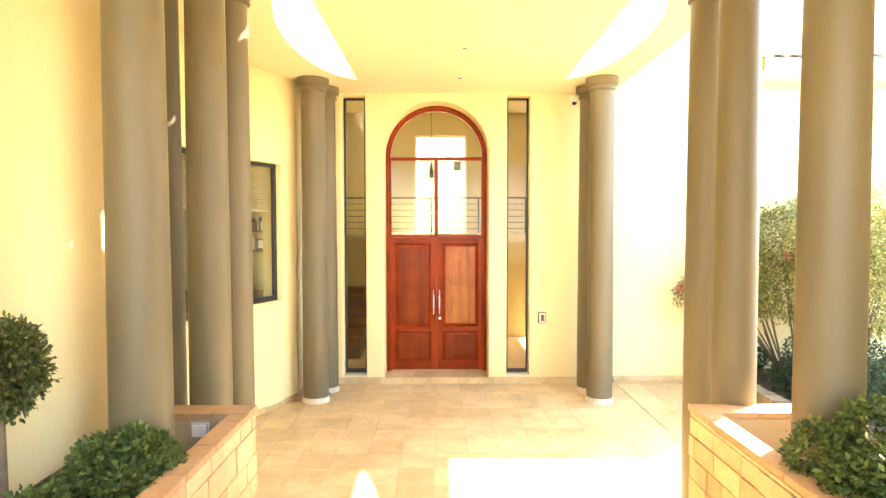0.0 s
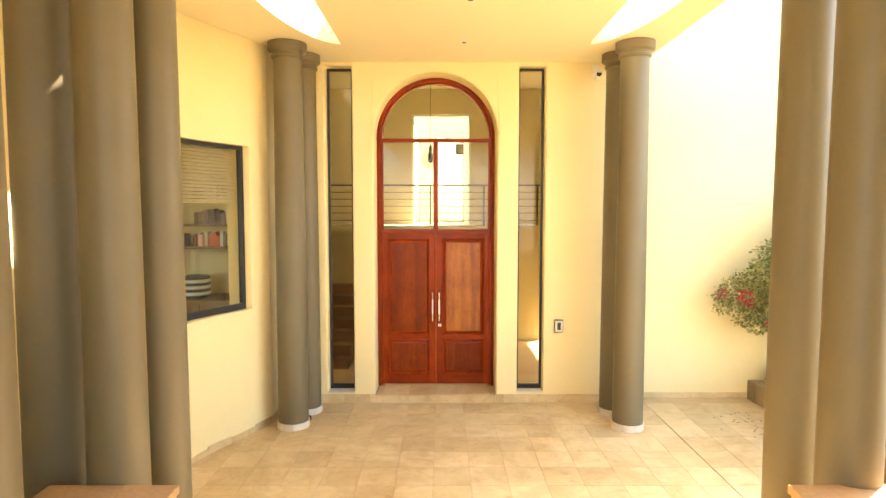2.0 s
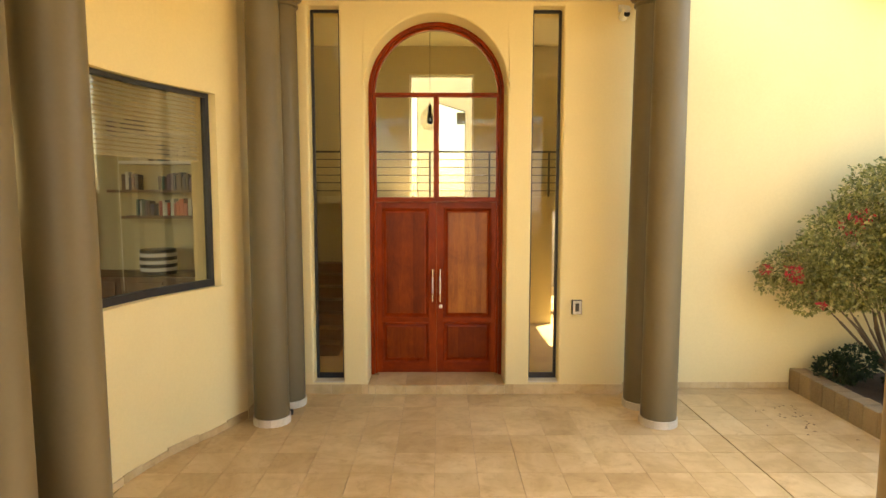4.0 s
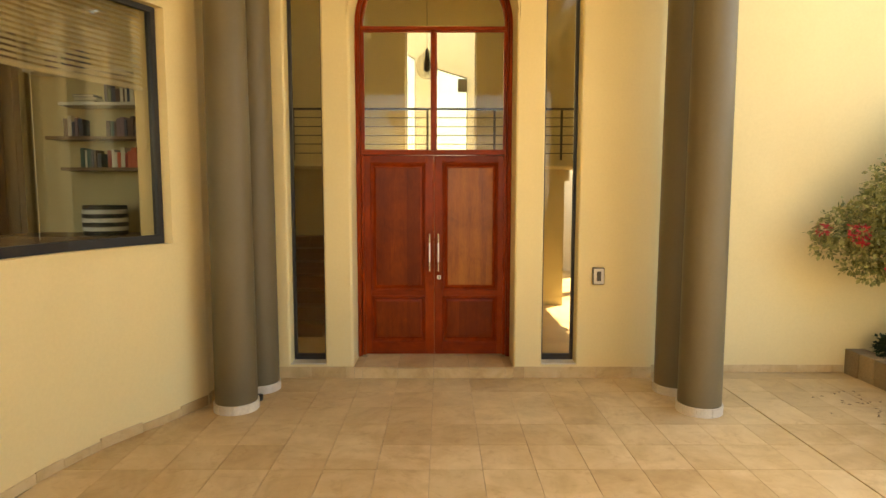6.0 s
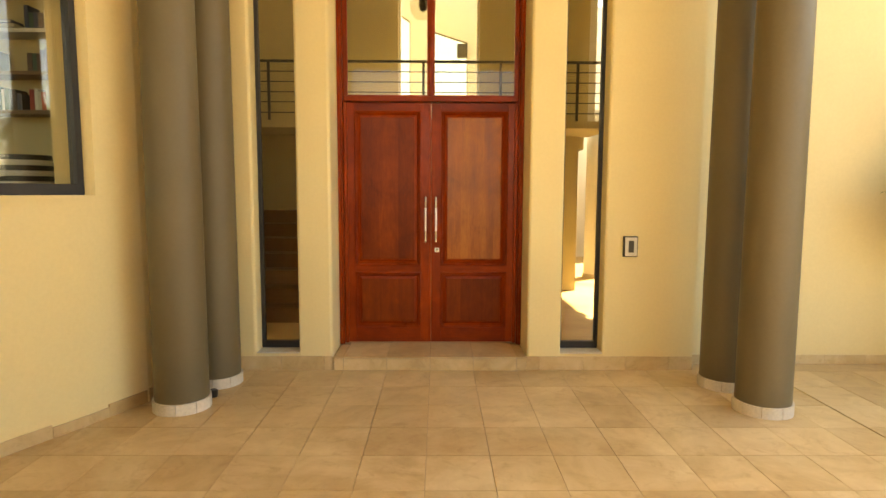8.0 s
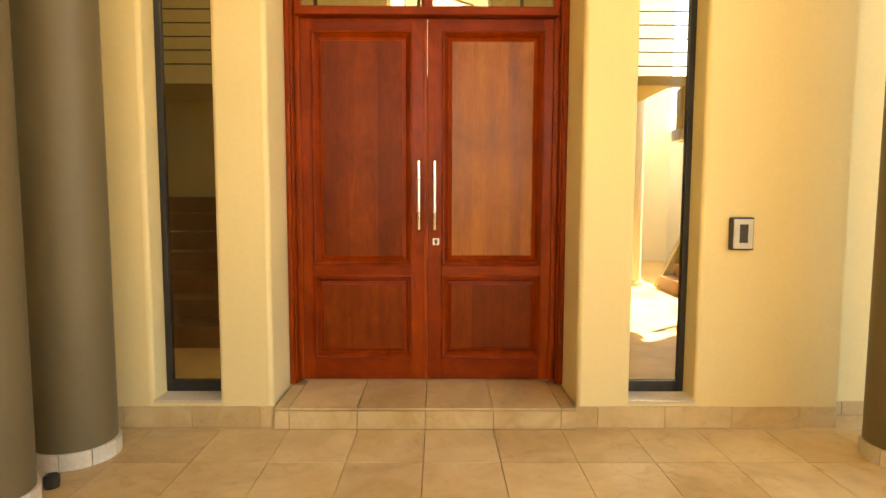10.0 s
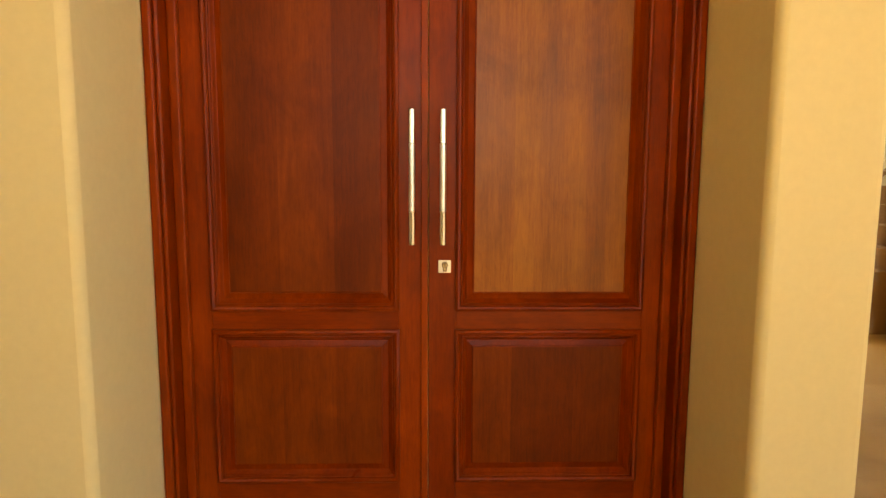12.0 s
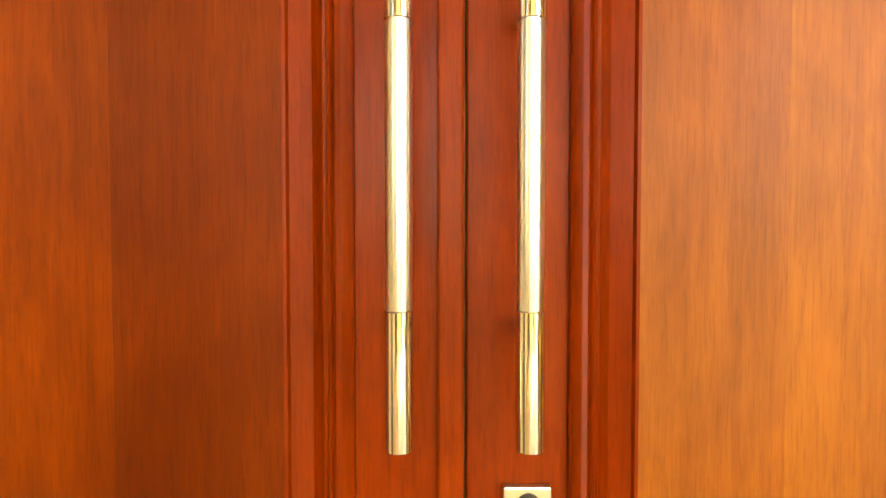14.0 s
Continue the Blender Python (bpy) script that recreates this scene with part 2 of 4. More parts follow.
# ---- mesh helpers ----
def bm_box(bm, x0, x1, y0, y1, z0, z1, bevel=0.0):
    m = Matrix.Translation(((x0 + x1) / 2, (y0 + y1) / 2, (z0 + z1) / 2)) @ Matrix.Diagonal((abs(x1 - x0), abs(y1 - y0), abs(z1 - z0), 1))
    made = bmesh.ops.create_cube(bm, size=1, matrix=m)["verts"]
    if bevel:
        edges = list({e for v in made for e in v.link_edges})
        bmesh.ops.bevel(bm, geom=edges, offset=bevel, segments=2, affect="EDGES", profile=0.6)


def box(x0, x1, y0, y1, z0, z1, bevel=0.0):
    bm = bmesh.new()
    bm_box(bm, x0, x1, y0, y1, z0, z1, bevel)
    return bm


def bm_lathe(bm, profile, cx=0, cy=0, steps=40, axis="z"):
    """Turns (radius, height) pairs about an upright axis."""
    rings = []
    for r, z in profile:
        rings.append([bm.verts.new((cx + r * math.cos(2 * math.pi * k / steps), cy + r * math.sin(2 * math.pi * k / steps), z)) for k in range(steps)])
    for a, b in zip(rings, rings[1:]):
        for k in range(steps):
            bm.faces.new((a[k], a[(k + 1) % steps], b[(k + 1) % steps], b[k]))
    bm.faces.new(rings[0][::-1])
    bm.faces.new(rings[-1])


def lathe(profile, cx=0, cy=0, steps=40):
    bm = bmesh.new()
    bm_lathe(bm, profile, cx, cy, steps)
    return bm


def bm_rod(bm, a, b, r, steps=10):
    a, b = Vector(a), Vector(b)
    m = Matrix.Translation((a + b) / 2) @ (b - a).to_track_quat("Z", "Y").to_matrix().to_4x4()
    bmesh.ops.create_cone(bm, cap_ends=True, segments=steps, radius1=r, radius2=r, depth=(b - a).length, matrix=m)


def rod(a, b, r, steps=10):
    bm = bmesh.new()
    bm_rod(bm, a, b, r, steps)
    return bm


def mesh_of(name, bm, material, smooth=False):
    bmesh.ops.recalc_face_normals(bm, faces=bm.faces)
    me = bpy.data.meshes.new(name)
    bm.to_mesh(me)
    bm.free()
    me.materials.append(material)
    if smooth:
        me.shade_smooth()
        me.set_sharp_from_angle(angle=radians(35))
    return me


def part(name, bm, material, parent=None, label="", smooth=False):
    ob = new(name, mesh_of(name, bm, material, smooth))
    ob.parent = parent
    return tagged(ob, label)


def thing(name, place=(0, 0, 0), label="", category="", group="", kind=""):
    ob = new(name)
    ob.empty_display_size = 0.1
    ob.location = place
    return tagged(ob, label, category, group, kind)


def place_part(ob):
    """Keeps a part where it was built in world space under its parent's base point."""
    ob.matrix_parent_inverse = Matrix.Translation(ob.parent.location).inverted()
    return ob


def wpart(name, bm, material, parent, label="", smooth=False):
    return place_part(part(name, bm, material, parent, label, smooth))


def solid(name, bm, material, label, category="", kind="structure", smooth=False, group=""):
    return tagged(part(name, bm, material, None, "", smooth), label, category, group, kind)


def bm_prism(bm, outline, z0, z1):
    """Extrudes a plan outline upwards."""
    lo, hi = [bm.verts.new((x, y, z0)) for x, y in outline], [bm.verts.new((x, y, z1)) for x, y in outline]
    bm.faces.new(lo[::-1])
    bm.faces.new(hi)
    for k in range(len(outline)):
        j = (k + 1) % len(outline)
        bm.faces.new((lo[k], lo[j], hi[j], hi[k]))


# ---- plan ----
STEP_TOP, SOFFIT, PARAPET = 0.125, 4.78, 7.25
DOOR_HALF, SPRING = 0.86, 3.79
WALL_BACK = 0.50
SIDE_L, SIDE_R, SIDE_Z = (-1.532, -1.158), (1.160, 1.532), (0.145, 4.73)
TILE_X, TILE_Y, TILE_X0 = 0.382, 0.418, 0.002


# ---- front wall with its openings ----
def front_wall():
    bm = bmesh.new()
    y0, y1 = 0.0, WALL_BACK

    def block(x0, x1, z0, z1):
        for y in (y0, y1):
            bm.faces.new([bm.verts.new(p) for p in ((x0, y, z0), (x1, y, z0), (x1, y, z1), (x0, y, z1))])

    def reveal(points, ys=(y0, y1)):
        for (xa, za), (xb, zb) in zip(points, points[1:]):
            for ya, yb in zip(ys, ys[1:]):
                bm.faces.new([bm.verts.new(p) for p in ((xa, ya, za), (xb, ya, zb), (xb, yb, zb), (xa, yb, za))])

    lo = -0.05
    levels = [lo, SIDE_Z[0], SPRING, SIDE_Z[1], PARAPET]

    def stack(x0, x1, skip=()):
        for k, (za, zb) in enumerate(zip(levels, levels[1:])):
            if k not in skip:
                block(x0, x1, za, zb)

    stack(-2.12, SIDE_L[0])
    stack(SIDE_L[1], -DOOR_HALF)
    stack(DOOR_HALF, SIDE_R[0])
    stack(SIDE_R[1], 2.34)
    for s in (SIDE_L, SIDE_R):
        stack(*s, skip=(1, 2))
        reveal([(s[0], SIDE_Z[0]), (s[0], SPRING), (s[0], SIDE_Z[1]), (s[1], SIDE_Z[1]), (s[1], SPRING), (s[1], SIDE_Z[0]), (s[0], SIDE_Z[0])], (y0, 0.22, y1))
    arc = [(DOOR_HALF * math.cos(a), SPRING + DOOR_HALF * math.sin(a)) for a in np.linspace(math.pi, 0, 49)]
    for (xa, za), (xb, zb) in zip(arc, arc[1:]):
        for y in (y0, y1):
            bm.faces.new([bm.verts.new(p) for p in ((xa, y, za), (xb, y, zb), (xb, y, SIDE_Z[1]), (xa, y, SIDE_Z[1]))])
            bm.faces.new([bm.verts.new(p) for p in ((xa, y, SIDE_Z[1]), (xb, y, SIDE_Z[1]), (xb, y, PARAPET), (xa, y, PARAPET))])
    reveal([(-DOOR_HALF, lo), (-DOOR_HALF, SIDE_Z[0])] + arc + [(DOOR_HALF, SIDE_Z[0]), (DOOR_HALF, lo)])
    bmesh.ops.remove_doubles(bm, verts=bm.verts, dist=0.0005)
    # the slit windows splay outwards on the room side
    for v in bm.verts:
        if abs(v.co.y - y1) < 0.001 and abs(v.co.x - SIDE_L[0]) < 0.001:
            v.co.x -= 0.42
        elif abs(v.co.y - y1) < 0.001 and abs(v.co.x - SIDE_R[1]) < 0.001:
            v.co.x += 0.42
    return bm


def soften(ob, width=0.024):
    mod = ob.modifiers.new("edge", "BEVEL")
    mod.width, mod.segments, mod.limit_method, mod.angle_limit = width, 3, "ANGLE", radians(40)
    return ob


wall_front = soften(solid("wall_front", front_wall(), plaster, "cream plastered entrance wall with arched door opening and two slit windows", "wall", smooth=True))
bm = bmesh.new()
bm_box(bm, 2.342, 6.50, 0.20, 0.498, -0.05, PARAPET)
bm_box(bm, 6.50, 9.6, 0.20, 0.498, -0.05, 5.20)
wall_right = solid("wall_right", bm, plaster, "cream plastered house wall behind the bougainvillea", "wall")

# curved wall of the study, with one long window in it
CURVE = [(-2.10, -0.80), (-2.20, -1.04), (-2.295, -1.27), (-2.42, -1.52), (-2.55, -1.80), (-2.635, -2.1), (-2.695, -2.4), (-2.74, -2.8), (-2.75, -3.2), (-2.74, -3.7), (-2.70, -4.4), (-2.64, -5.4), (-2.60, -6.4), (-2.58, -7.75), (-2.58, -12.0)]
WIN_Z = (1.545, 3.51)


def rounded(points, bits=5):
    """Runs a smooth line through plan points."""
    out = []
    for k in range(len(points) - 1):
        p0, p1, p2, p3 = points[max(k - 1, 0)], points[k], points[k + 1], points[min(k + 2, len(points) - 1)]
        for j in range(bits):
            u = j / bits
            out.append(tuple(0.5 * (2 * b + (c - a) * u + (2 * a - 5 * b + 4 * c - d) * u * u + (3 * b - a - 3 * c + d) * u ** 3) for a, b, c, d in zip(p0, p1, p2, p3)))
    return out + [points[-1]]


CURVE = rounded(CURVE)


def along_curve(y):
    for (xa, ya), (xb, yb) in zip(CURVE, CURVE[1:]):
        if yb <= y <= ya:
            return xa + (xb - xa) * (y - ya) / (yb - ya)
    return CURVE[0][0] if y > CURVE[0][1] else CURVE[-1][0]


WIN_Y = (-3.40, -1.12)


def curved_wall():
    bm = bmesh.new()
    ys = sorted({y for _, y in CURVE} | set(WIN_Y), reverse=True)
    t = 0.28
    for ya, yb in zip(ys, ys[1:]):
        xa, xb = along_curve(ya), along_curve(yb)
        glazed = yb >= WIN_Y[0] - 1e-6 and ya <= WIN_Y[1] + 1e-6
        for z0, z1 in ([(-0.05, WIN_Z[0]), (WIN_Z[1], PARAPET)] if glazed else [(-0.05, PARAPET)]):
            bm_prism(bm, [(xa, ya), (xb, yb), (xb - t, yb + 0.02), (xa - t, ya + 0.02)], z0, z1)
    bm_prism(bm, [(-2.10, -0.80), (-2.10, 0.0), (-2.40, 0.0), (-2.38, -0.78)], -0.05, PARAPET)
    bmesh.ops.remove_doubles(bm, verts=bm.verts, dist=0.0005)
    return bm


def curved_wall_clean():
    bm = curved_wall()
    bm.verts.index_update()
    groups = {}
    for f in bm.faces:
        groups.setdefault(frozenset(v.index for v in f.verts), []).append(f)
    doubles = [f for fs in groups.values() if len(fs) > 1 for f in fs]
    bmesh.ops.delete(bm, geom=doubles, context="FACES")
    return bm


wall_curved = solid("wall_curved", curved_wall_clean(), plaster, "cream plastered curving wall with a long office window", "wall")

# ---- soffit with two lens-shaped sky openings ----
def soffit():
    bm = bmesh.new()
    ys = [0.0, -0.45] + [float(v) for v in np.linspace(-0.87, -4.47, 41)] + [-5.0, -5.446]

    def bulge(y):
        u = (y + 2.67) / 1.80
        return max(0.0, 1 - u * u) ** 0.6 if abs(u) <= 1 else 0.0

    def spans(y):
        b = bulge(y)
        left = min(along_curve(y), -2.1) + 0.02
        return [(left, -1.15 - 0.56 * b), (-1.15, 1.90), (1.90 + 0.54 * b, 2.85)]

    for ya, yb in zip(ys, ys[1:]):
        for k, ((a0, a1), (b0, b1)) in enumerate(zip(spans(ya), spans(yb))):
            for z in (SOFFIT, SOFFIT + 0.38):
                bm.faces.new([bm.verts.new(p) for p in ((a0, ya, z), (a1, ya, z), (b1, yb, z), (b0, yb, z))])
            for (pa, pb, use) in ((a0, b0, k != 1 or bulge(ya) + bulge(yb) > 0), (a1, b1, k != 1 or bulge(ya) + bulge(yb) > 0)):
                if use and (k == 1 or (k == 0 and pa == a1) or k == 2) and (bulge(ya) + bulge(yb) > 0 or (k == 2 and pa == a1)):
                    bm.faces.new([bm.verts.new(p) for p in ((pa, ya, SOFFIT), (pb, yb, SOFFIT), (pb, yb, SOFFIT + 0.38), (pa, ya, SOFFIT + 0.38))])
    for (x0, x1) in spans(-5.446):
        bm.faces.new([bm.verts.new(p) for p in ((x0, -5.446, SOFFIT), (x1, -5.446, SOFFIT), (x1, -5.446, SOFFIT + 0.38), (x0, -5.446, SOFFIT + 0.38))])
    bmesh.ops.remove_doubles(bm, verts=bm.verts, dist=0.0004)
    return bm


ceiling = solid("ceiling", soffit(), soffit_paint, "cream painted porch ceiling with two curved sky openings", "ceiling")


# added out of view: keeps sky light off the columns and left wall
solid("unseen_steps_ceiling", box(-2.84, 3.548, -10.0, -5.45, SOFFIT, SOFFIT + 0.38), soffit_paint, "unseen cream ceiling added over the steps to block sky light", "ceiling")
solid("wall_steps", box(3.30, 3.55, -10.0, -5.45, -0.05, SOFFIT - 0.002), plaster, "cream plastered wall beside the entrance steps", "wall")


# ---- columns ----
def column(x, y, z0, group, r=0.18):
    c = thing("column", (x, y, z0), "taupe painted round column with ring capital on pale base", "column", group)
    h = SOFFIT - z0
    shaft = [(r, 0.075)] + [(r - 0.016 * u ** 1.6, 0.075 + (h - 0.27) * u) for u in np.linspace(0.05, 1, 12)]
    part("shaft", lathe(shaft, steps=56), column_paint, c, smooth=True)
    q = r - 0.016
    cap = [(q + 0.002, h - 0.20), (q + 0.022, h - 0.185), (q + 0.024, h - 0.165), (q + 0.012, h - 0.15), (q + 0.02, h - 0.125), (q + 0.055, h - 0.105), (q + 0.062, h - 0.095), (q + 0.062, h - 0.004)]
    part("capital", lathe(cap, steps=56), column_paint, c, "taupe stepped ring capital", smooth=True)
    part("base_core", lathe([(r - 0.01, 0.0), (r - 0.01, 0.075)], steps=40), grout, c)
    n = 9
    bm = bmesh.new()
    a0, a1 = 0.012, 2 * math.pi / n - 0.012
    arc = [a0 + (a1 - a0) * k / 4 for k in range(5)]
    outline = [((r + 0.014) * math.cos(a), (r + 0.014) * math.sin(a)) for a in arc] + [((r - 0.01) * math.cos(a), (r - 0.01) * math.sin(a)) for a in reversed(arc)]
    bm_prism(bm, outline, 0.001, 0.082)
    tile = mesh_of("base_tile", bm, base_stone)
    for k in range(n):
        ob = new("base_tile", tile)
        ob.parent = c
        ob.rotation_euler = (0, 0, 2 * math.pi * k / n)
    return c


for x, y in ((-1.80, -0.91), (-1.75, -0.36), (2.44, -0.965), (2.42, -0.42)):
    column(x, y, 0.0, "columns before the door", 0.188)
for x, y, r in ((-1.80, -4.89, 0.168), (-1.79, -4.36, 0.168), (-2.25, -4.75, 0.18), (2.44, -4.95, 0.168), (2.43, -4.42, 0.168)):
    column(x, y, 0.0, "columns at the foot of the steps", r)
for x, y, r in ((-1.83, -5.94, 0.188), (2.55, -5.94, 0.20)):
    column(x, y, 0.9, "columns in the planters", r)


# ---- entrance door ----
door = thing("door_1", (0, 0.45, STEP_TOP), "closed varnished mahogany double door under a glazed arch", "door", kind="structure")


def arch_band(outer, inner, y0, y1, z_bottom):
    """An upright frame with a round head."""
    bm = bmesh.new()
    angles = [float(a) for a in np.linspace(math.pi, 0, 41)]
    pts = [((-outer, z_bottom), (-inner, z_bottom))] + [((outer * math.cos(a), SPRING + outer * math.sin(a)), (inner * math.cos(a), SPRING + inner * math.sin(a))) for a in angles] + [((outer, z_bottom), (inner, z_bottom))]
    rows = [[bm.verts.new(p) for p in ((o[0], y0, o[1]), (i[0], y0, i[1]), (i[0], y1, i[1]), (o[0], y1, o[1]))] for o, i in pts]
    for a, b in zip(rows, rows[1:]):
        for k in range(4):
            bm.faces.new((a[k], a[(k + 1) % 4], b[(k + 1) % 4], b[k]))
    bm.faces.new(rows[0])
    bm.faces.new(rows[-1][::-1])
    return bm


for name, outer, inner, y0, y1 in (("frame", 0.858, 0.829, 0.375, 0.52), ("frame_bead", 0.830, 0.814, 0.388, 0.52), ("frame_stop", 0.815, 0.782, 0.446, 0.53)):
    soften(wpart(name, arch_band(outer, inner, y0, y1, STEP_TOP + 0.002), mahogany, door), 0.007)
soften(wpart("transom", box(-0.80, 0.80, 0.405, 0.515, 2.402, 2.450), mahogany_rail, door, "dark varnished transom rail"), 0.006)
soften(wpart("arch_rail", box(-0.80, 0.80, 0.415, 0.50, 3.745, 3.788), mahogany_rail, door), 0.006)
soften(wpart("mullion", box(-0.019, 0.019, 0.415, 0.50, 2.450, 3.745), mahogany, door), 0.005)
for x0, x1 in ((-0.785, -0.019), (0.019, 0.785)):
    bm = bmesh.new()
    for a0, a1, b0, b1 in ((x0, x0 + 0.016, 2.45, 3.745), (x1 - 0.016, x1, 2.45, 3.745), (x0 + 0.016, x1 - 0.016, 2.45, 2.462), (x0 + 0.016, x1 - 0.016, 3.733, 3.745)):
        bm_box(bm, a0, a1, 0.436, 0.470, b0, b1)
    wpart("glazing_bead", bm, mahogany, door)
    p = wpart("pane", box(x0 + 0.004, x1 - 0.004, 0.456, 0.462, 2.452, 3.743), pane_glass, door, "clear glass pane")
    p.visible_shadow = False
bm = bmesh.new()
rim = [(0.787 * math.cos(a), 3.786 + 0.785 * math.sin(a)) for a in np.linspace(0, math.pi, 33)]
for y in (0.456, 0.462):
    bm.faces.new([bm.verts.new((x, y, z)) for x, z in rim])
p = wpart("arch_pane", bm, pane_glass, door, "half-round clear glass pane")
p.visible_shadow = False


def ring_moulding(bm, x0, x1, z0, z1, profile):
    """Runs a moulding round a panel: (inset, y) pairs."""
    rows = []
    for inset, y in profile:
        rows.append([bm.verts.new(p) for p in ((x0 + inset, y, z0 + inset), (x1 - inset, y, z0 + inset), (x1 - inset, y, z1 - inset), (x0 + inset, y, z1 - inset))])
    for a, b in zip(rows, rows[1:]):
        for k in range(4):
            bm.faces.new((a[k], a[(k + 1) % 4], b[(k + 1) % 4], b[k]))


FACE = 0.470
for s in (-1, 1):
    leaf = wpart("leaf", bmesh.new(), mahogany, door)
    X = sorted((s * 0.004, s * 0.783))
    P = sorted((s * 0.097, s * (0.713 if s < 0 else 0.721)))
    UP, LO = (0.877, 2.322), (0.276, 0.806)

    def lpart(name, bm, material, label="", smooth=False):
        ob = part(name, bm, material, leaf, label, smooth)
        return ob

    for x0, x1 in ((X[0], P[0]), (P[1], X[1])):
        soften(lpart("stile", box(x0, x1, FACE, FACE + 0.045, STEP_TOP + 0.008, 2.399), mahogany), 0.002)
    for z0, z1 in ((STEP_TOP + 0.008, LO[0]), (LO[1], UP[0]), (UP[1], 2.399)):
        soften(lpart("rail", box(P[0], P[1], FACE, FACE + 0.045, z0, z1), mahogany_rail), 0.002)
    for z0, z1 in (LO, UP):
        bm = bmesh.new()
        ring_moulding(bm, P[0], P[1], z0, z1, [(-0.004, FACE + 0.010), (-0.004, FACE - 0.008), (-0.001, FACE - 0.012), (0.005, FACE - 0.0145), (0.010, FACE - 0.0125), (0.013, FACE - 0.008), (0.0145, FACE - 0.002), (0.017, FACE - 0.0035), (0.0195, FACE - 0.002), (0.021, FACE + 0.002), (0.0235, FACE + 0.001), (0.026, FACE + 0.003), (0.0285, FACE + 0.008), (0.036, FACE + 0.014)])
        lpart("moulding", bm, mahogany, smooth=True)
        bm = bmesh.new()
        ring_moulding(bm, P[0], P[1], z0, z1, [(0.032, FACE + 0.0150), (0.055, FACE + 0.0085), (0.057, FACE + 0.0045), (0.060, FACE + 0.0040)])
        lpart("panel_bevel", bm, mahogany)
        i = 0.060
        cuts = [P[0] + i, P[0] + i + 0.165, P[0] + i + 0.345, P[1] - i] if s < 0 else [P[0] + i, P[0] + i + 0.13, P[1] - i - 0.16, P[1] - i]
        # right upper panel gets the paler copy, its sheen painted in
        panel = lpart("panel", box(P[0] + i - 0.004, P[1] - i + 0.004, FACE + 0.008, FACE + 0.035, z0 + i - 0.004, z1 - i + 0.004), mahogany_panel if s < 0 or z0 < 0.5 else mahogany_sheen, "flat mahogany panel with visible grain")
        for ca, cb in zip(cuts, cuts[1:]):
            lpart("board", box(ca, cb, FACE + 0.0045, FACE + 0.0075, z0 + i, z1 - i), mahogany_panel if s < 0 or z0 < 0.5 else mahogany_sheen)
    # pull handle
    hx = s * 0.049
    bm = bmesh.new()
    bm_lathe(bm, [(0.0105, 1.209), (0.0105, 1.421)], hx, 0.395, 24)
    handle = lpart("handle", bm, satin, "long satin steel pull bar with polished ends", True)
    for z0, z1 in ((1.102, 1.209), (1.421, 1.528)):
        bm = bmesh.new()
        bm_lathe(bm, [(0.0092, z0), (0.0108, z0 + 0.0015), (0.0108, z1 - 0.0015), (0.0092, z1)], hx, 0.395, 24)
        lpart("handle_end", bm, chrome, "polished end of the pull bar", True)
    for z in (1.185, 1.445):
        lpart("standoff", rod((hx, 0.395, z), (hx, FACE, z), 0.007, 14), chrome, "", True)
soften(wpart("astragal", box(-0.021, 0.002, FACE - 0.010, FACE + 0.002, STEP_TOP + 0.01, 2.397), mahogany, door, "thin cover strip where the leaves meet"), 0.003)
lock = wpart("lock_plate", box(0.036, 0.078, FACE - 0.008, FACE, 1.003, 1.045, 0.002), satin, door, "square satin lock plate with key cylinder")
bm = bmesh.new()
bmesh.ops.create_cone(bm, cap_ends=True, segments=24, radius1=0.0085, radius2=0.0085, depth=0.006, matrix=Matrix.Translation((0.058, FACE - 0.010, 1.029)) @ Matrix.Rotation(math.pi / 2, 4, "X"))
bm_box(bm, 0.0535, 0.0625, FACE - 0.0125, FACE - 0.007, 1.010, 1.029)
ring = bmesh.new()
bmesh.ops.create_cone(ring, cap_ends=True, segments=24, radius1=0.0108, radius2=0.0108, depth=0.002, matrix=Matrix.Translation((0.058, FACE - 0.0085, 1.029)) @ Matrix.Rotation(math.pi / 2, 4, "X"))
bm_box(ring, 0.0513, 0.0647, FACE - 0.0095, FACE - 0.0075, 1.0075, 1.029)
part("key_recess", ring, dark_plastic, lock)
part("key_cylinder", bm, chrome, lock)
bm = box(0.0567, 0.0593, FACE - 0.0142, FACE - 0.012, 1.022, 1.036)
part("key_slot", bm, dark_plastic, lock)


# ---- slit windows ----
def slit_window(name, x0, x1):
    w = thing(name, ((x0 + x1) / 2, 0.14, SIDE_Z[0]), "tall narrow fixed window in a dark metal frame", "window", "slit windows", kind="structure")
    z0, z1 = SIDE_Z
    f, ya, yb = 0.034, 0.160, 0.205
    soften(wpart("frame_side", box(x0 + 0.001, x0 + f, ya, yb, z0 + 0.001, z1 - 0.001), frame_metal, w), 0.003)
    soften(wpart("frame_side", box(x1 - f, x1 - 0.001, ya, yb, z0 + 0.001, z1 - 0.001), frame_metal, w), 0.003)
    soften(wpart("frame_foot", box(x0 + f, x1 - f, ya, yb, z0 + 0.001, z0 + 0.074), frame_metal, w), 0.003)
    soften(wpart("frame_head", box(x0 + f, x1 - f, ya, yb, z1 - f, z1 - 0.001), frame_metal, w), 0.003)
    g = wpart("pane", box(x0 + f - 0.004, x1 - f + 0.004, 0.18, 0.186, z0 + 0.07, z1 - f + 0.004), pane_glass, w, "tall clear glass pane")
    g.visible_shadow = False
    soften(wpart("window_sill", box(x0 + 0.001, x1 - 0.001, -0.006, 0.159, z0 + 0.001, z0 + 0.012), base_stone, w), 0.003)


slit_window("window_1", *SIDE_L)
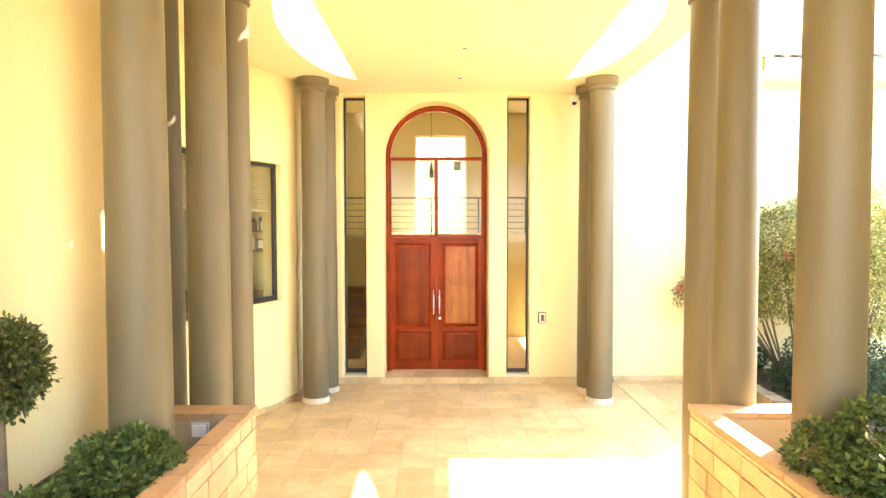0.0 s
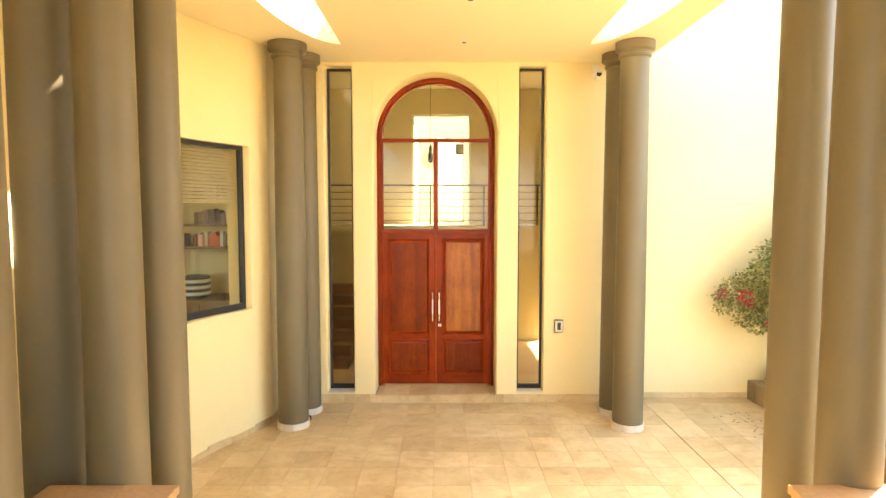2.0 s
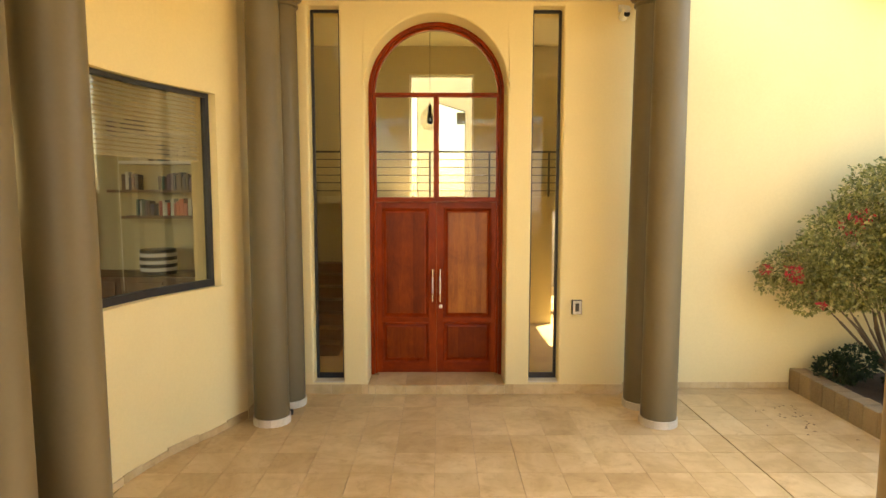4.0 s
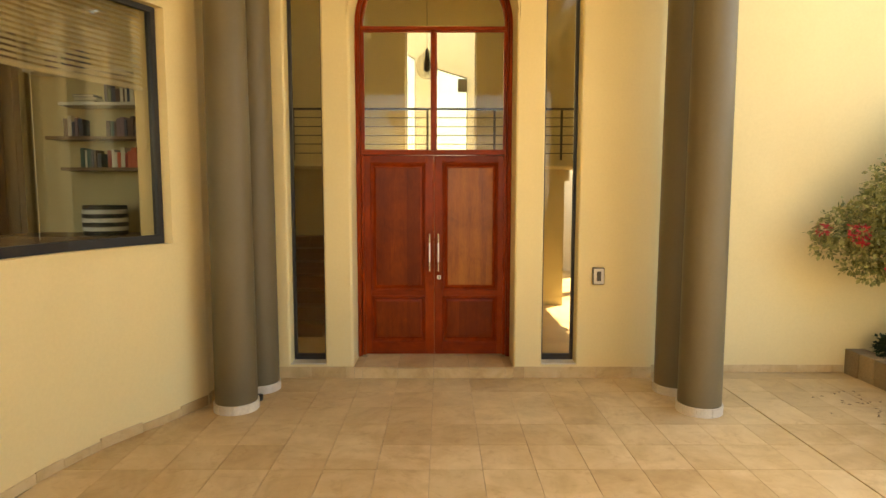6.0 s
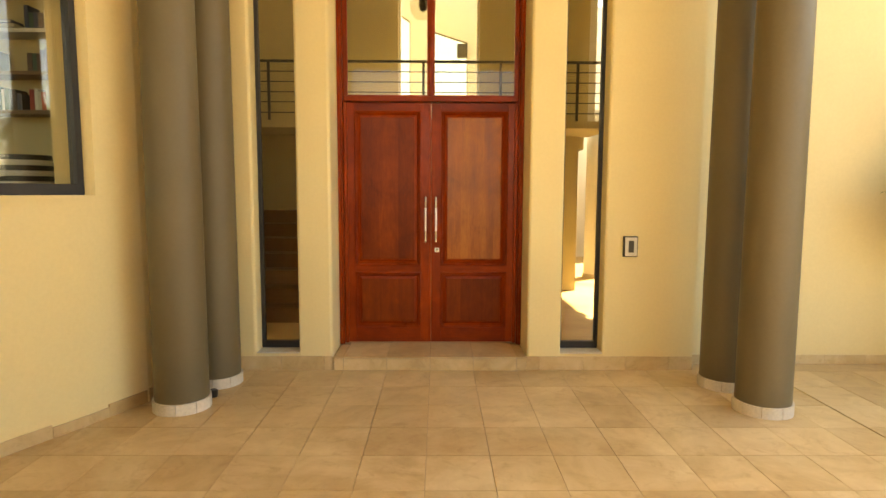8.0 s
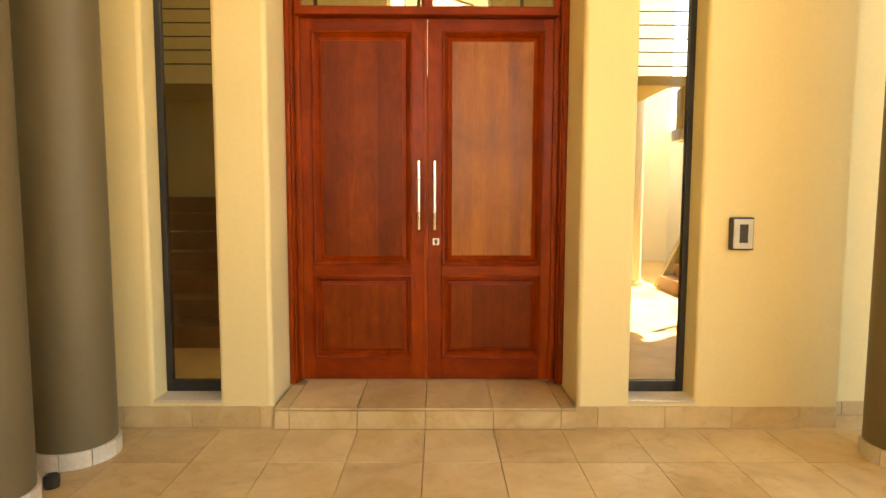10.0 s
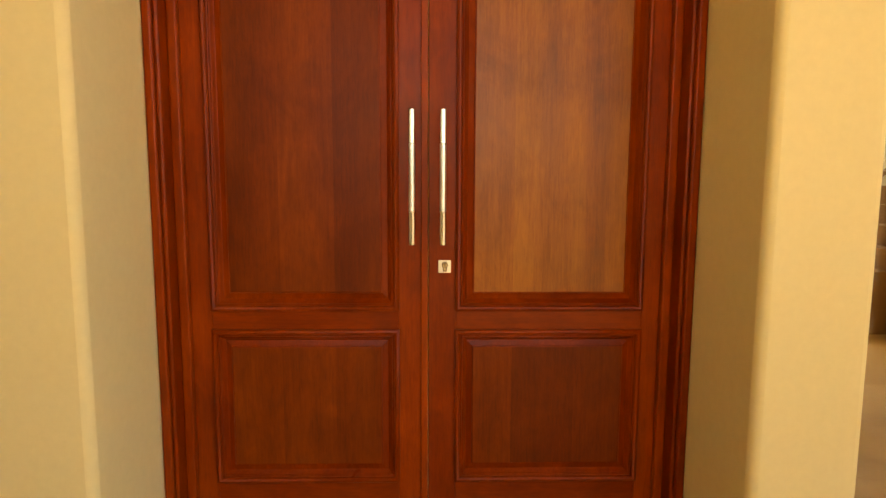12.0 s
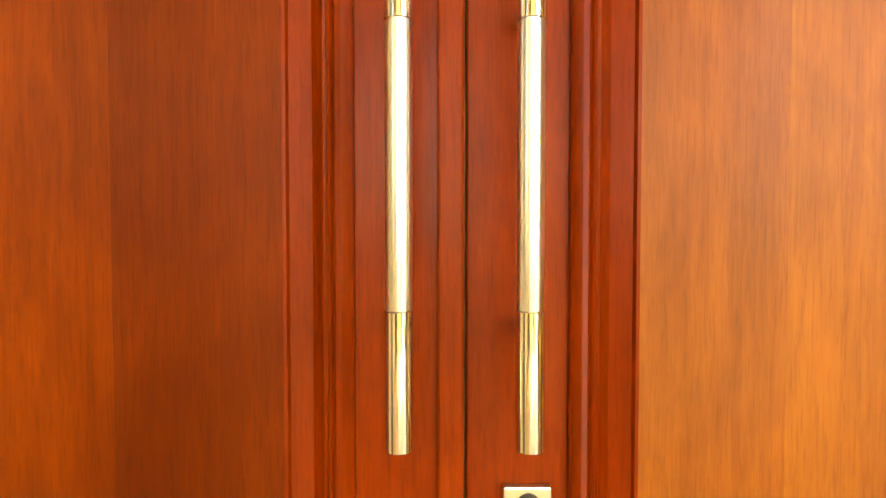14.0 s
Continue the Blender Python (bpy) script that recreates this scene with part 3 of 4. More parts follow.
slit_window("window_2", *SIDE_R)


# ---- study window in the curved wall ----
study = thing("window_3", (along_curve(-2.2), -2.2, WIN_Z[0]), "long office window in dark frame following the curved wall", "window", kind="structure")


def curve_strip(z0, z1, ya, yb, d0, d1, bits=6):
    """A length of wall trim between two depths behind the face of the curved wall."""
    bm = bmesh.new()
    yy = [float(v) for v in np.linspace(ya, yb, bits + 1)]
    rows = []
    for y in yy:
        x = along_curve(y)
        rows.append([bm.verts.new(p) for p in ((x - d0, y, z0), (x - d1, y, z0), (x - d1, y, z1), (x - d0, y, z1))])
    for a, b in zip(rows, rows[1:]):
        for k in range(4):
            bm.faces.new((a[k], a[(k + 1) % 4], b[(k + 1) % 4], b[k]))
    bm.faces.new(rows[0])
    bm.faces.new(rows[-1][::-1])
    return bm


wpart("frame_foot", curve_strip(WIN_Z[0] + 0.002, WIN_Z[0] + 0.075, WIN_Y[1] - 0.001, WIN_Y[0] + 0.001, 0.07, 0.12), frame_metal, study)
wpart("frame_head", curve_strip(WIN_Z[1] - 0.045, WIN_Z[1] - 0.002, WIN_Y[1] - 0.001, WIN_Y[0] + 0.001, 0.07, 0.12), frame_metal, study)
for y in (WIN_Y[1] - 0.022, WIN_Y[0] + 0.022):
    wpart("frame_side", curve_strip(WIN_Z[0] + 0.075, WIN_Z[1] - 0.045, y + 0.02, y - 0.02, 0.07, 0.12, 1), frame_metal, study)
g = wpart("pane", curve_strip(WIN_Z[0] + 0.07, WIN_Z[1] - 0.042, WIN_Y[1] - 0.03, WIN_Y[0] + 0.03, 0.092, 0.098, 10), study_glass, study, "long clear glass pane", True)
g.visible_shadow = False
wpart("window_sill", curve_strip(WIN_Z[0] - 0.02, WIN_Z[0] + 0.0015, WIN_Y[1] + 0.03, WIN_Y[0] - 0.03, -0.025, 0.10), plaster, study)

# ---- study behind the window ----
blind = thing("window_blind", (along_curve(-2.2) - 0.2, -2.2, 2.95), "half-lowered ivory venetian blind inside the window", "blind")
slat_z = [3.455 - 0.040 * k for k in range(16)]
for z in slat_z:
    bm = curve_strip(z, z + 0.003, WIN_Y[1] - 0.06, WIN_Y[0] + 0.04, 0.140, 0.182, 6)
    for v in bm.verts:
        v.co.z += 0.016 if v.co.x < along_curve(v.co.y) - 0.161 else -0.016
    wpart("slat", bm, blind_slat, blind)
wpart("bottom_rail", curve_strip(2.826, 2.850, WIN_Y[1] - 0.06, WIN_Y[0] + 0.06, 0.148, 0.174, 6), blind_slat, blind)
for y in (-1.30, -2.0, -2.7):
    wpart("cord", rod((along_curve(y) - 0.161, y, 1.64 if y == -2.0 else 2.85), (along_curve(y) - 0.161, y, 3.485), 0.0025, 6), blind_slat, blind)

study_floor = solid("study_floor", box(-6.6, -2.78, -4.6, 0.12, 0.60, 0.70), shelf_wood, "brown timber floor of the study", "floor")
study_back = solid("wall_study", box(-6.6, -2.39, 0.12, 0.30, 0.70, 4.6), inner_paint, "olive back wall of the study", "wall")
study_side = solid("wall_study_side", box(-6.75, -6.6, -4.6, 0.30, 0.60, 4.6), inner_paint, "far wall of the study", "wall")
bm = bmesh.new()
for x0, x1, z0, z1 in ((-6.6, -2.78, 0.60, 1.3), (-6.6, -2.78, 4.2, 4.6), (-6.6, -6.2, 1.301, 4.199), (-3.2, -2.78, 1.301, 4.199)):
    bm_box(bm, x0, x1, -4.75, -4.6, z0, z1)
study_end = solid("wall_study_end", bm, inner_paint, "end wall of the study", "wall")
study_roof = solid("study_ceiling", box(-6.75, -2.78, -4.75, 0.115, 4.5, 4.6), white_paint, "flat ceiling of the study", "ceiling")

BOOK_COLOURS = [(0.30, 0.04, 0.03), (0.55, 0.12, 0.06), (0.06, 0.07, 0.12), (0.62, 0.58, 0.48), (0.10, 0.06, 0.05), (0.05, 0.10, 0.08), (0.70, 0.66, 0.58), (0.22, 0.16, 0.20)]
book_mats = [speckled("book_cover", c, tuple(min(1, v * 1.25) for v in c), 0.6, 8, 60, 0.05, 0.001) for c in BOOK_COLOURS]
paper = speckled("paper_pages", (0.66, 0.60, 0.48), (0.74, 0.69, 0.57), 0.8, 8, 200, 0.2, 0.0008)
rng = random.Random(7)
SHELVES = ((3.19, -4.13, ((-3.95, -3.55),)), (2.86, -3.79, ((-3.36, -2.55),)), (2.52, -3.94, ((-3.80, -3.58), (-3.36, -2.55))), (2.205, -3.80, ((-3.64, -3.42), (-3.36, -2.95))))
for k, (z, x0, runs) in enumerate(SHELVES):
    soften(tagged(part("wall_shelf", box(x0, -2.50, -0.13, 0.12, z, z + 0.032), white_paint if k < 2 else shelf_wood), "pale wall shelf holding books" if k < 2 else "dark wooden wall shelf holding books", "shelf", "study shelves"), 0.003)
    for xa, xb in runs:
        x = xa
        while x < xb - 0.03:
            w, hh, d = rng.uniform(0.018, 0.045), rng.uniform(0.14, 0.215), rng.uniform(0.12, 0.17)
            m = rng.choice((0, 1, 1, 3, 6)) if (k == 3 and x > -3.4) else rng.choice((2, 4, 5, 7, 2, 4, 3, 6))
            b = thing("book", (x + w / 2, 0.0, z + 0.033), "upright book with worn cover on the shelf", "book", "books on the study shelves")
            wpart("cover", box(x, x + w, 0.03 - d / 2, 0.03 + d / 2, z + 0.033, z + 0.033 + hh, 0.001), book_mats[m], b)
            wpart("pages", box(x + 0.003, x + w - 0.003, 0.03 - d / 2 + 0.004, 0.03 + d / 2 + 0.002, z + 0.033 + hh - 0.001, z + 0.033 + hh + 0.0015), paper, b)
            x += w + 0.002
for k, (dx, m) in enumerate(((0.0, 4), (0.012, 3), (-0.008, 2))):
    b = thing("book", (-3.58 + dx, 0.0, 2.893 + 0.03 * k), "closed book lying flat in a stack on the shelf", "book", "books on the study shelves")
    wpart("cover", box(-3.68 + dx, -3.46 + dx, -0.05, 0.10, 2.893 + 0.03 * k, 2.921 + 0.03 * k, 0.002), book_mats[m], b)
    wpart("pages", box(-3.676 + dx, -3.464 + dx, -0.053, 0.09, 2.897 + 0.03 * k, 2.917 + 0.03 * k), paper, b)
pf = thing("picture_frame", (-2.87, 0.02, 2.238), "small dark picture frame leaning on the shelf", "picture frame")
wpart("frame_border", box(-2.95, -2.79, 0.02, 0.035, 2.238, 2.41, 0.002), dark_plastic, pf)
wpart("picture", box(-2.932, -2.808, 0.016, 0.021, 2.256, 2.392), white_paint, pf)
# cabinet with a striped drum on it
cab = thing("cabinet", (-3.3, -0.25, 0.70), "long brown wooden cabinet under the shelves", "cabinet")
wpart("body", box(-4.2, -2.55, -0.55, 0.10, 0.701, 1.525, 0.004), shelf_wood, cab)
wpart("cabinet_top", box(-4.23, -2.52, -0.58, 0.11, 1.525, 1.56, 0.004), shelf_wood, cab)
for x in (-4.15, -3.61, -3.07):
    wpart("cabinet_door", box(x, x + 0.50, -0.572, -0.551, 0.76, 1.50, 0.003), shelf_wood, cab)
drum = thing("striped_basket", (-3.28, -0.28, 1.561), "round black and white striped basket on the cabinet", "basket")
for k in range(7):
    r = 0.195 + 0.010 * math.sin(math.pi * (k + 0.5) / 7)
    wpart("band", lathe([(r - 0.005, 1.562 + 0.042 * k), (r, 1.566 + 0.042 * k), (r, 1.600 + 0.042 * k), (r - 0.005, 1.604 + 0.042 * k)], -3.28, -0.28, 36), dark_plastic if k % 2 == 0 else white_paint, drum, "", True)


def curtain(name, x0, x1, y, z0, z1, folds, material, label):
    bm = bmesh.new()
    n = folds * 8
    rows = []
    for k in range(n + 1):
        u = k / n
        yy = y + 0.045 * math.sin(u * folds * 2 * math.pi) + 0.01 * math.sin(u * 17)
        rows.append([bm.verts.new((x0 + (x1 - x0) * u, yy + d, z)) for d in (0, 0.006) for z in (z0, z1)])
    for a, b in zip(rows, rows[1:]):
        bm.faces.new((a[0], b[0], b[1], a[1]))
        bm.faces.new((a[2], a[3], b[3], b[2]))
    return tagged(part(name, bm, material, None, "", True), label, "curtain")


curtain("curtain", -5.05, -4.22, -0.05, 0.71, 3.6, 6, curtain_cloth, "dark brown gathered curtain hanging in the study")

# ---- courtyard ground ----
ground = solid("ground", box(-150, 150, -150, 150, -0.30, -0.05), ground_mat, "wide flat dry earth ground around the house", "ground")
slab = solid("courtyard_bed", box(-3.1, 4.56, -4.76, 0.19, -0.05, -0.012), grout, "mortar bed between the paving tiles", "floor")


def leaf_mass(bm, blobs, count, size, rng, droop=0.3):
    """Scatters small folded leaves in and on a set of (centre, radii) blobs."""
    weights = [r[0] * r[1] + r[1] * r[2] + r[0] * r[2] for _, r in blobs]
    for _ in range(count):
        c, r = rng.choices(blobs, weights)[0]
        d = Vector((rng.gauss(0, 1), rng.gauss(0, 1), rng.gauss(0, 1))).normalized()
        k = rng.uniform(0.55, 1.0) ** 0.5 * (1 + 0.10 * rng.gauss(0, 1))
        p = Vector((c[0] + d.x * r[0] * k, c[1] + d.y * r[1] * k, c[2] + d.z * r[2] * k))
        axis = (d + Vector((rng.gauss(0, 0.6), rng.gauss(0, 0.6), rng.gauss(0, 0.6) - droop))).normalized()
        side = axis.cross(Vector((rng.gauss(0, 1), rng.gauss(0, 1), rng.gauss(0, 1)))).normalized()
        up = axis.cross(side)
        s = size * rng.uniform(0.6, 1.3)
        v = [bm.verts.new(q) for q in (p, p + axis * s * 0.5 + side * s * 0.28 + up * s * 0.08, p + axis * s, p + axis * s * 0.5 - side * s * 0.28 + up * s * 0.08)]
        bm.faces.new((v[0], v[1], v[2]))
        bm.faces.new((v[0], v[2], v[3]))


def raw_part(name, bm, material, parent, label=""):
    me = bpy.data.meshes.new(name)
    bm.to_mesh(me)
    bm.free()
    me.materials.append(material)
    ob = new(name, me)
    ob.parent = parent
    if parent:
        place_part(ob)
    return tagged(ob, label)


def twigs(bm, root, tips, rng, r=0.008):
    for t in tips:
        a = Vector(root) + Vector((rng.uniform(-0.05, 0.05), rng.uniform(-0.05, 0.05), 0))
        m = a.lerp(Vector(t), 0.5) + Vector((rng.uniform(-0.06, 0.06), rng.uniform(-0.06, 0.06), 0.05))
        bm_rod(bm, a, m, r, 6)
        bm_rod(bm, m, t, r * 0.6, 6)


def shrub(x, y, z, blobs, count, size, material, label, seed):
    rng = random.Random(seed)
    s = thing("shrub", (x, y, z), label, "shrub", "planter shrubs")
    bm = bmesh.new()
    twigs(bm, (x, y, z), [(c[0], c[1], c[2]) for c, _ in blobs], rng)
    raw_part("stems", bm, bark, s)
    bm = bmesh.new()
    leaf_mass(bm, blobs, count, size, rng)
    raw_part("leaves", bm, material, s)
    return s


# ---- planters beside the steps ----
PL_TOP = 1.22


def planter(name, x_in, x_out, x_end, side, label):
    """side: +1 where the stair lies on the +x side of the planter."""
    p = thing(name, ((x_in + x_out) / 2, -6.5, 0.0), label, "planter", "stair planters")
    y_far, y_near = -5.07, -7.74
    t = 0.13
    xa, xb = sorted((x_in, x_in - side * t))
    wpart("core", box(xa + 0.012, xb - 0.012, y_near, y_far - 0.012, -0.04, PL_TOP - 0.05), grout, p)
    lo, hi = sorted((x_in - side * t, x_out))
    lo_end, hi_end = sorted((x_in - side * t, x_end))
    wpart("end_core", box(lo_end, hi_end, y_far - 0.21, y_far - 0.012, -0.04, PL_TOP - 0.05), grout, p)
    wpart("earth", box(lo + 0.001, hi, y_near, y_far - 0.211, 0.0, 0.93), soil, p, "dark planter soil")
    # facing stones in courses
    rng = random.Random(3 if side > 0 else 4)
    courses, z = [], 0.0
    while z < PL_TOP - 0.08:
        h = min(rng.choice((0.14, 0.17, 0.20)), PL_TOP - 0.055 - z)
        courses.append((z, h))
        z += h
    for k, (z, h) in enumerate(courses):
        y = y_near
        while y < y_far - 0.02:
            w = min(rng.uniform(0.16, 0.42), y_far - y)
            if y_far - (y + w) < 0.08:
                w = y_far - y
            d = rng.uniform(0.004, 0.014)
            x0, x1 = sorted((x_in - side * 0.02, x_in + side * (d - 0.006)))
            wpart("stone", box(x0, x1, y + 0.005, y + w - 0.005, z + 0.005, z + h - 0.005, 0.004), sandstone, p)
            y += w
        x = lo_end
        while x < hi_end - 0.02:
            w = min(rng.uniform(0.18, 0.40), hi_end - x)
            wpart("stone", box(x + 0.005, x + w - 0.005, y_far - 0.02, y_far + rng.uniform(-0.002, 0.006), z + 0.005, z + h - 0.005, 0.004), sandstone, p)
            x += w
    # coping slabs
    y = y_near
    cx0, cx1 = sorted((x_in + side * 0.015, x_in - side * (t + 0.005)))
    while y < y_far - 0.22:
        w = min(0.46, y_far - 0.212 - y)
        wpart("coping", box(cx0, cx1, y + 0.003, y + w - 0.003, PL_TOP - 0.048, PL_TOP + rng.uniform(-0.002, 0.002), 0.006), coping_stone, p)
        y += w
    end0, end1 = sorted((x_in + side * 0.015, x_end))
    x = end0
    while x < end1 - 0.02:
        w = min(0.44, end1 - x)
        wpart("coping", box(x + 0.003, x + w - 0.003, y_far - 0.21, y_far + 0.012, PL_TOP - 0.048, PL_TOP + rng.uniform(-0.002, 0.002), 0.006), coping_stone, p)
        x += w
    return p


planter("planter_left", -1.385, -2.60, -2.10, 1, "raised sandstone planter with coping beside the steps")
planter("planter_right", 2.04, 3.298, 3.298, -1, "raised sandstone planter with sunlit coping beside the steps")
ub = thing("junction_box", (-1.73, -5.30, 1.05), "small grey electrical box on the planter wall", "junction box")
wpart("housing", box(-1.795, -1.665, -5.312, -5.281, 1.045, 1.160, 0.006), speckled("grey_plastic", (0.34, 0.34, 0.33), (0.42, 0.42, 0.41), 0.5, 6, 60, 0.05, 0.001), ub)
wpart("cover", box(-1.782, -1.678, -5.321, -5.311, 1.058, 1.148, 0.004), white_paint, ub)

shrub(-1.72, -6.35, 0.93, [((-1.62, -6.22, 1.20), (0.15, 0.16, 0.19)), ((-1.84, -6.33, 1.20), (0.20, 0.18, 0.22)), ((-1.64, -6.48, 1.14), (0.14, 0.20, 0.18)), ((-1.68, -6.28, 1.34), (0.16, 0.13, 0.12)), ((-1.90, -6.30, 1.30), (0.13, 0.12, 0.12))], 7500, 0.042, leaf_green, "low bright green shrub filling the planter", 11)
shrub(-2.0, -6.72, 0.93, [((-2.02, -6.66, 1.10), (0.18, 0.18, 0.17)), ((-1.86, -6.90, 1.06), (0.20, 0.20, 0.16))], 3500, 0.042, leaf_green, "low bright green shrub filling the planter", 12)
shrub(2.6, -6.4, 0.93, [((2.26, -6.30, 1.28), (0.16, 0.16, 0.21)), ((2.54, -6.36, 1.37), (0.24, 0.18, 0.26)), ((2.24, -6.62, 1.20), (0.14, 0.22, 0.20)), ((2.50, -6.70, 1.30), (0.26, 0.25, 0.26)), ((2.88, -6.45, 1.42), (0.27, 0.25, 0.28))], 10500, 0.042, leaf_green, "leafy green shrub spilling over the planter wall", 13)


def topiary(x, y, z):
    rng = random.Random(5)
    t = thing("topiary_tree", (x, y, z), "clipped olive-green topiary ball on a slim trunk", "tree")
    bm = bmesh.new()
    bm_lathe(bm, [(0.034, z), (0.027, z + 0.25), (0.025, z + 0.45), (0.018, z + 0.95)], x, y, 12)
    twigs(bm, (x, y, z + 0.7), [(x + 0.14 * math.cos(a), y + 0.14 * math.sin(a), z + 0.95 + 0.06 * math.sin(3 * a)) for a in np.linspace(0, 6, 9)], rng, 0.007)
    raw_part("trunk", bm, bark, t)
    bm = bmesh.new()
    leaf_mass(bm, [((x, y, z + 0.92), (0.215, 0.215, 0.24)), ((x, y, z + 0.92), (0.16, 0.16, 0.19)), ((x + 0.03, y, z + 1.05), (0.17, 0.17, 0.15))], 7000, 0.036, rng, 0.1)
    raw_part("crown", bm, leaf_topiary, t)


topiary(-2.27, -6.55, 0.93)

# ---- steps down from the upper terrace ----
N, RISE, RUN, TOP_Y = 8, 0.18, 0.37, -7.72
stairs = thing("stairs", (0.38, -6.2, 0.0), "sandstone steps leading down to the courtyard", "stairs", kind="structure")
for k in range(N - 1):
    z = RISE * (N - 1 - k)
    y0 = TOP_Y + RUN * k
    wpart("step", box(-1.365, 2.02, y0, y0 + RUN + 0.02, -0.04, z - 0.022), grout, stairs)
    soften(wpart("tread", box(-1.365, 2.02, y0 + 0.022, y0 + RUN + 0.045, z - 0.022, z), travertine_tile, stairs), 0.004)
# unseen ground, added in dull earth so less sun bounces to the porch
solid("terrace_ground", box(-30, 30, -60, -13.002, -0.05, 1.43), ground_mat, "unseen dry earth ground added behind the landing to cut bounced light", "ground")
terrace = solid("terrace", box(-2.58, 3.30, -13, TOP_Y - 0.002, -0.05, 1.44), travertine_tile, "raised paved terrace before the house", "pavement")

# ---- bougainvillea bed at the courtyard's edge ----
bed = thing("garden_bed", (6.5, -1.6, 0.0), "garden bed edged with brown kerb bricks", "garden bed", kind="structure")
wpart("earth", box(4.765, 9.5, -4.7, 0.198, -0.05, 0.20), soil, bed, "dark garden soil")
rng = random.Random(21)
y = 0.195
kerb_mesh = mesh_of("kerb_brick", box(-0.105, 0.105, -0.108, 0.108, 0, 0.30, 0.012), kerb_brick)
while y > -4.5:
    b = new("kerb_brick", kerb_mesh)
    b.parent = bed
    b.matrix_parent_inverse = Matrix.Translation(bed.location).inverted()
    b.location = (4.665 + rng.uniform(-0.006, 0.006), y - 0.11, -0.03 + rng.uniform(-0.01, 0.006))
    b.rotation_euler = (rng.uniform(-0.01, 0.01), 0, rng.uniform(-0.02, 0.02))
    y -= 0.222


def bougainvillea():
    rng = random.Random(9)
    t = thing("bougainvillea", (5.6, -0.35, 0.20), "large overhanging bougainvillea with red and pale flowers", "shrub")
    blobs = [((5.05, -0.5, 2.42), (0.40, 0.34, 0.45)), ((4.62, -0.5, 1.95), (0.40, 0.32, 0.42)), ((4.75, -0.55, 1.50), (0.36, 0.3, 0.32)), ((4.35, -0.42, 1.50), (0.30, 0.24, 0.26)), ((4.15, -0.32, 1.62), (0.30, 0.22, 0.22)), ((4.45, -0.40, 1.72), (0.36, 0.28, 0.34)), ((4.55, -0.35, 1.40), (0.28, 0.22, 0.20)), ((4.85, -0.45, 2.02), (0.42, 0.34, 0.50)), ((5.0, -0.5, 1.50), (0.4, 0.3, 0.35)),
             ((5.35, -0.55, 2.35), (0.50, 0.40, 0.60)), ((5.45, -0.6, 1.65), (0.45, 0.36, 0.5)), ((5.9, -0.6, 2.65), (0.5, 0.4, 0.55)), ((6.0, -0.65, 1.8), (0.55, 0.45, 0.65)), ((6.5, -0.6, 2.5), (0.55, 0.42, 0.65)), ((6.6, -0.65, 1.6), (0.5, 0.45, 0.6)), ((7.2, -0.5, 2.3), (0.5, 0.4, 0.8)), ((5.35, -1.55, 2.55), (0.45, 0.45, 0.50)), ((5.75, -1.75, 2.3), (0.5, 0.5, 0.7)), ((5.4, -1.6, 1.75), (0.42, 0.42, 0.55)), ((6.2, -1.7, 2.6), (0.5, 0.5, 0.6)), ((6.0, -1.8, 1.7), (0.5, 0.5, 0.6))]
    for root, pick in (((5.7, -0.12, 0.2), blobs[:9]), ((5.75, -0.3, 0.2), blobs[9:14]), ((6.8, -0.3, 0.2), blobs[14:16]), ((5.7, -1.75, 0.2), blobs[16:])):
        for c, _ in pick:
            bm = bmesh.new()
            twigs(bm, root, [c], rng, 0.016)
            raw_part("branch", bm, bark, t)
    bm = bmesh.new()
    leaf_mass(bm, blobs, 52000, 0.050, rng)
    for c in ((3.9, -0.32, 1.58), (3.92, -0.3, 1.42), (4.2, -0.35, 1.25), (4.35, -0.4, 1.17), (4.6, -0.4, 1.2)):
        leaf_mass(bm, [(c, (0.14, 0.1, 0.07))], 90, 0.055, rng)
    raw_part("leaves", bm, leaf_bougain, t)
    for c, r, n in (((4.12, -0.52, 1.60), 0.075, 110), ((4.17, -0.50, 1.53), 0.05, 50), ((3.88, -0.35, 1.62), 0.05, 40), ((4.42, -0.6, 1.24), 0.035, 24), ((4.62, -0.70, 2.16), 0.10, 60), ((4.75, -0.72, 2.28), 0.06, 30), ((5.3, -0.95, 2.2), 0.08, 40), ((5.6, -1.0, 2.6), 0.07, 40)):
        bm = bmesh.new()
        leaf_mass(bm, [(c, (r * 1.2, r * 0.7, r))], n, 0.045, rng)
        raw_part("blossom", bm, petal, t, "cluster of red blossom")
    for c, r, n in (((5.3, -1.75, 2.92), 0.22, 260), ((5.6, -1.8, 2.85), 0.24, 260), ((5.25, -1.95, 2.6), 0.15, 120), ((6.1, -1.9, 2.95), 0.2, 160)):
        bm = bmesh.new()
        leaf_mass(bm, [(c, (r * 1.4, r * 0.5, r * 0.6))], n, 0.05, rng)
        raw_part("blossom", bm, petal_white, t, "cluster of pale blossom")


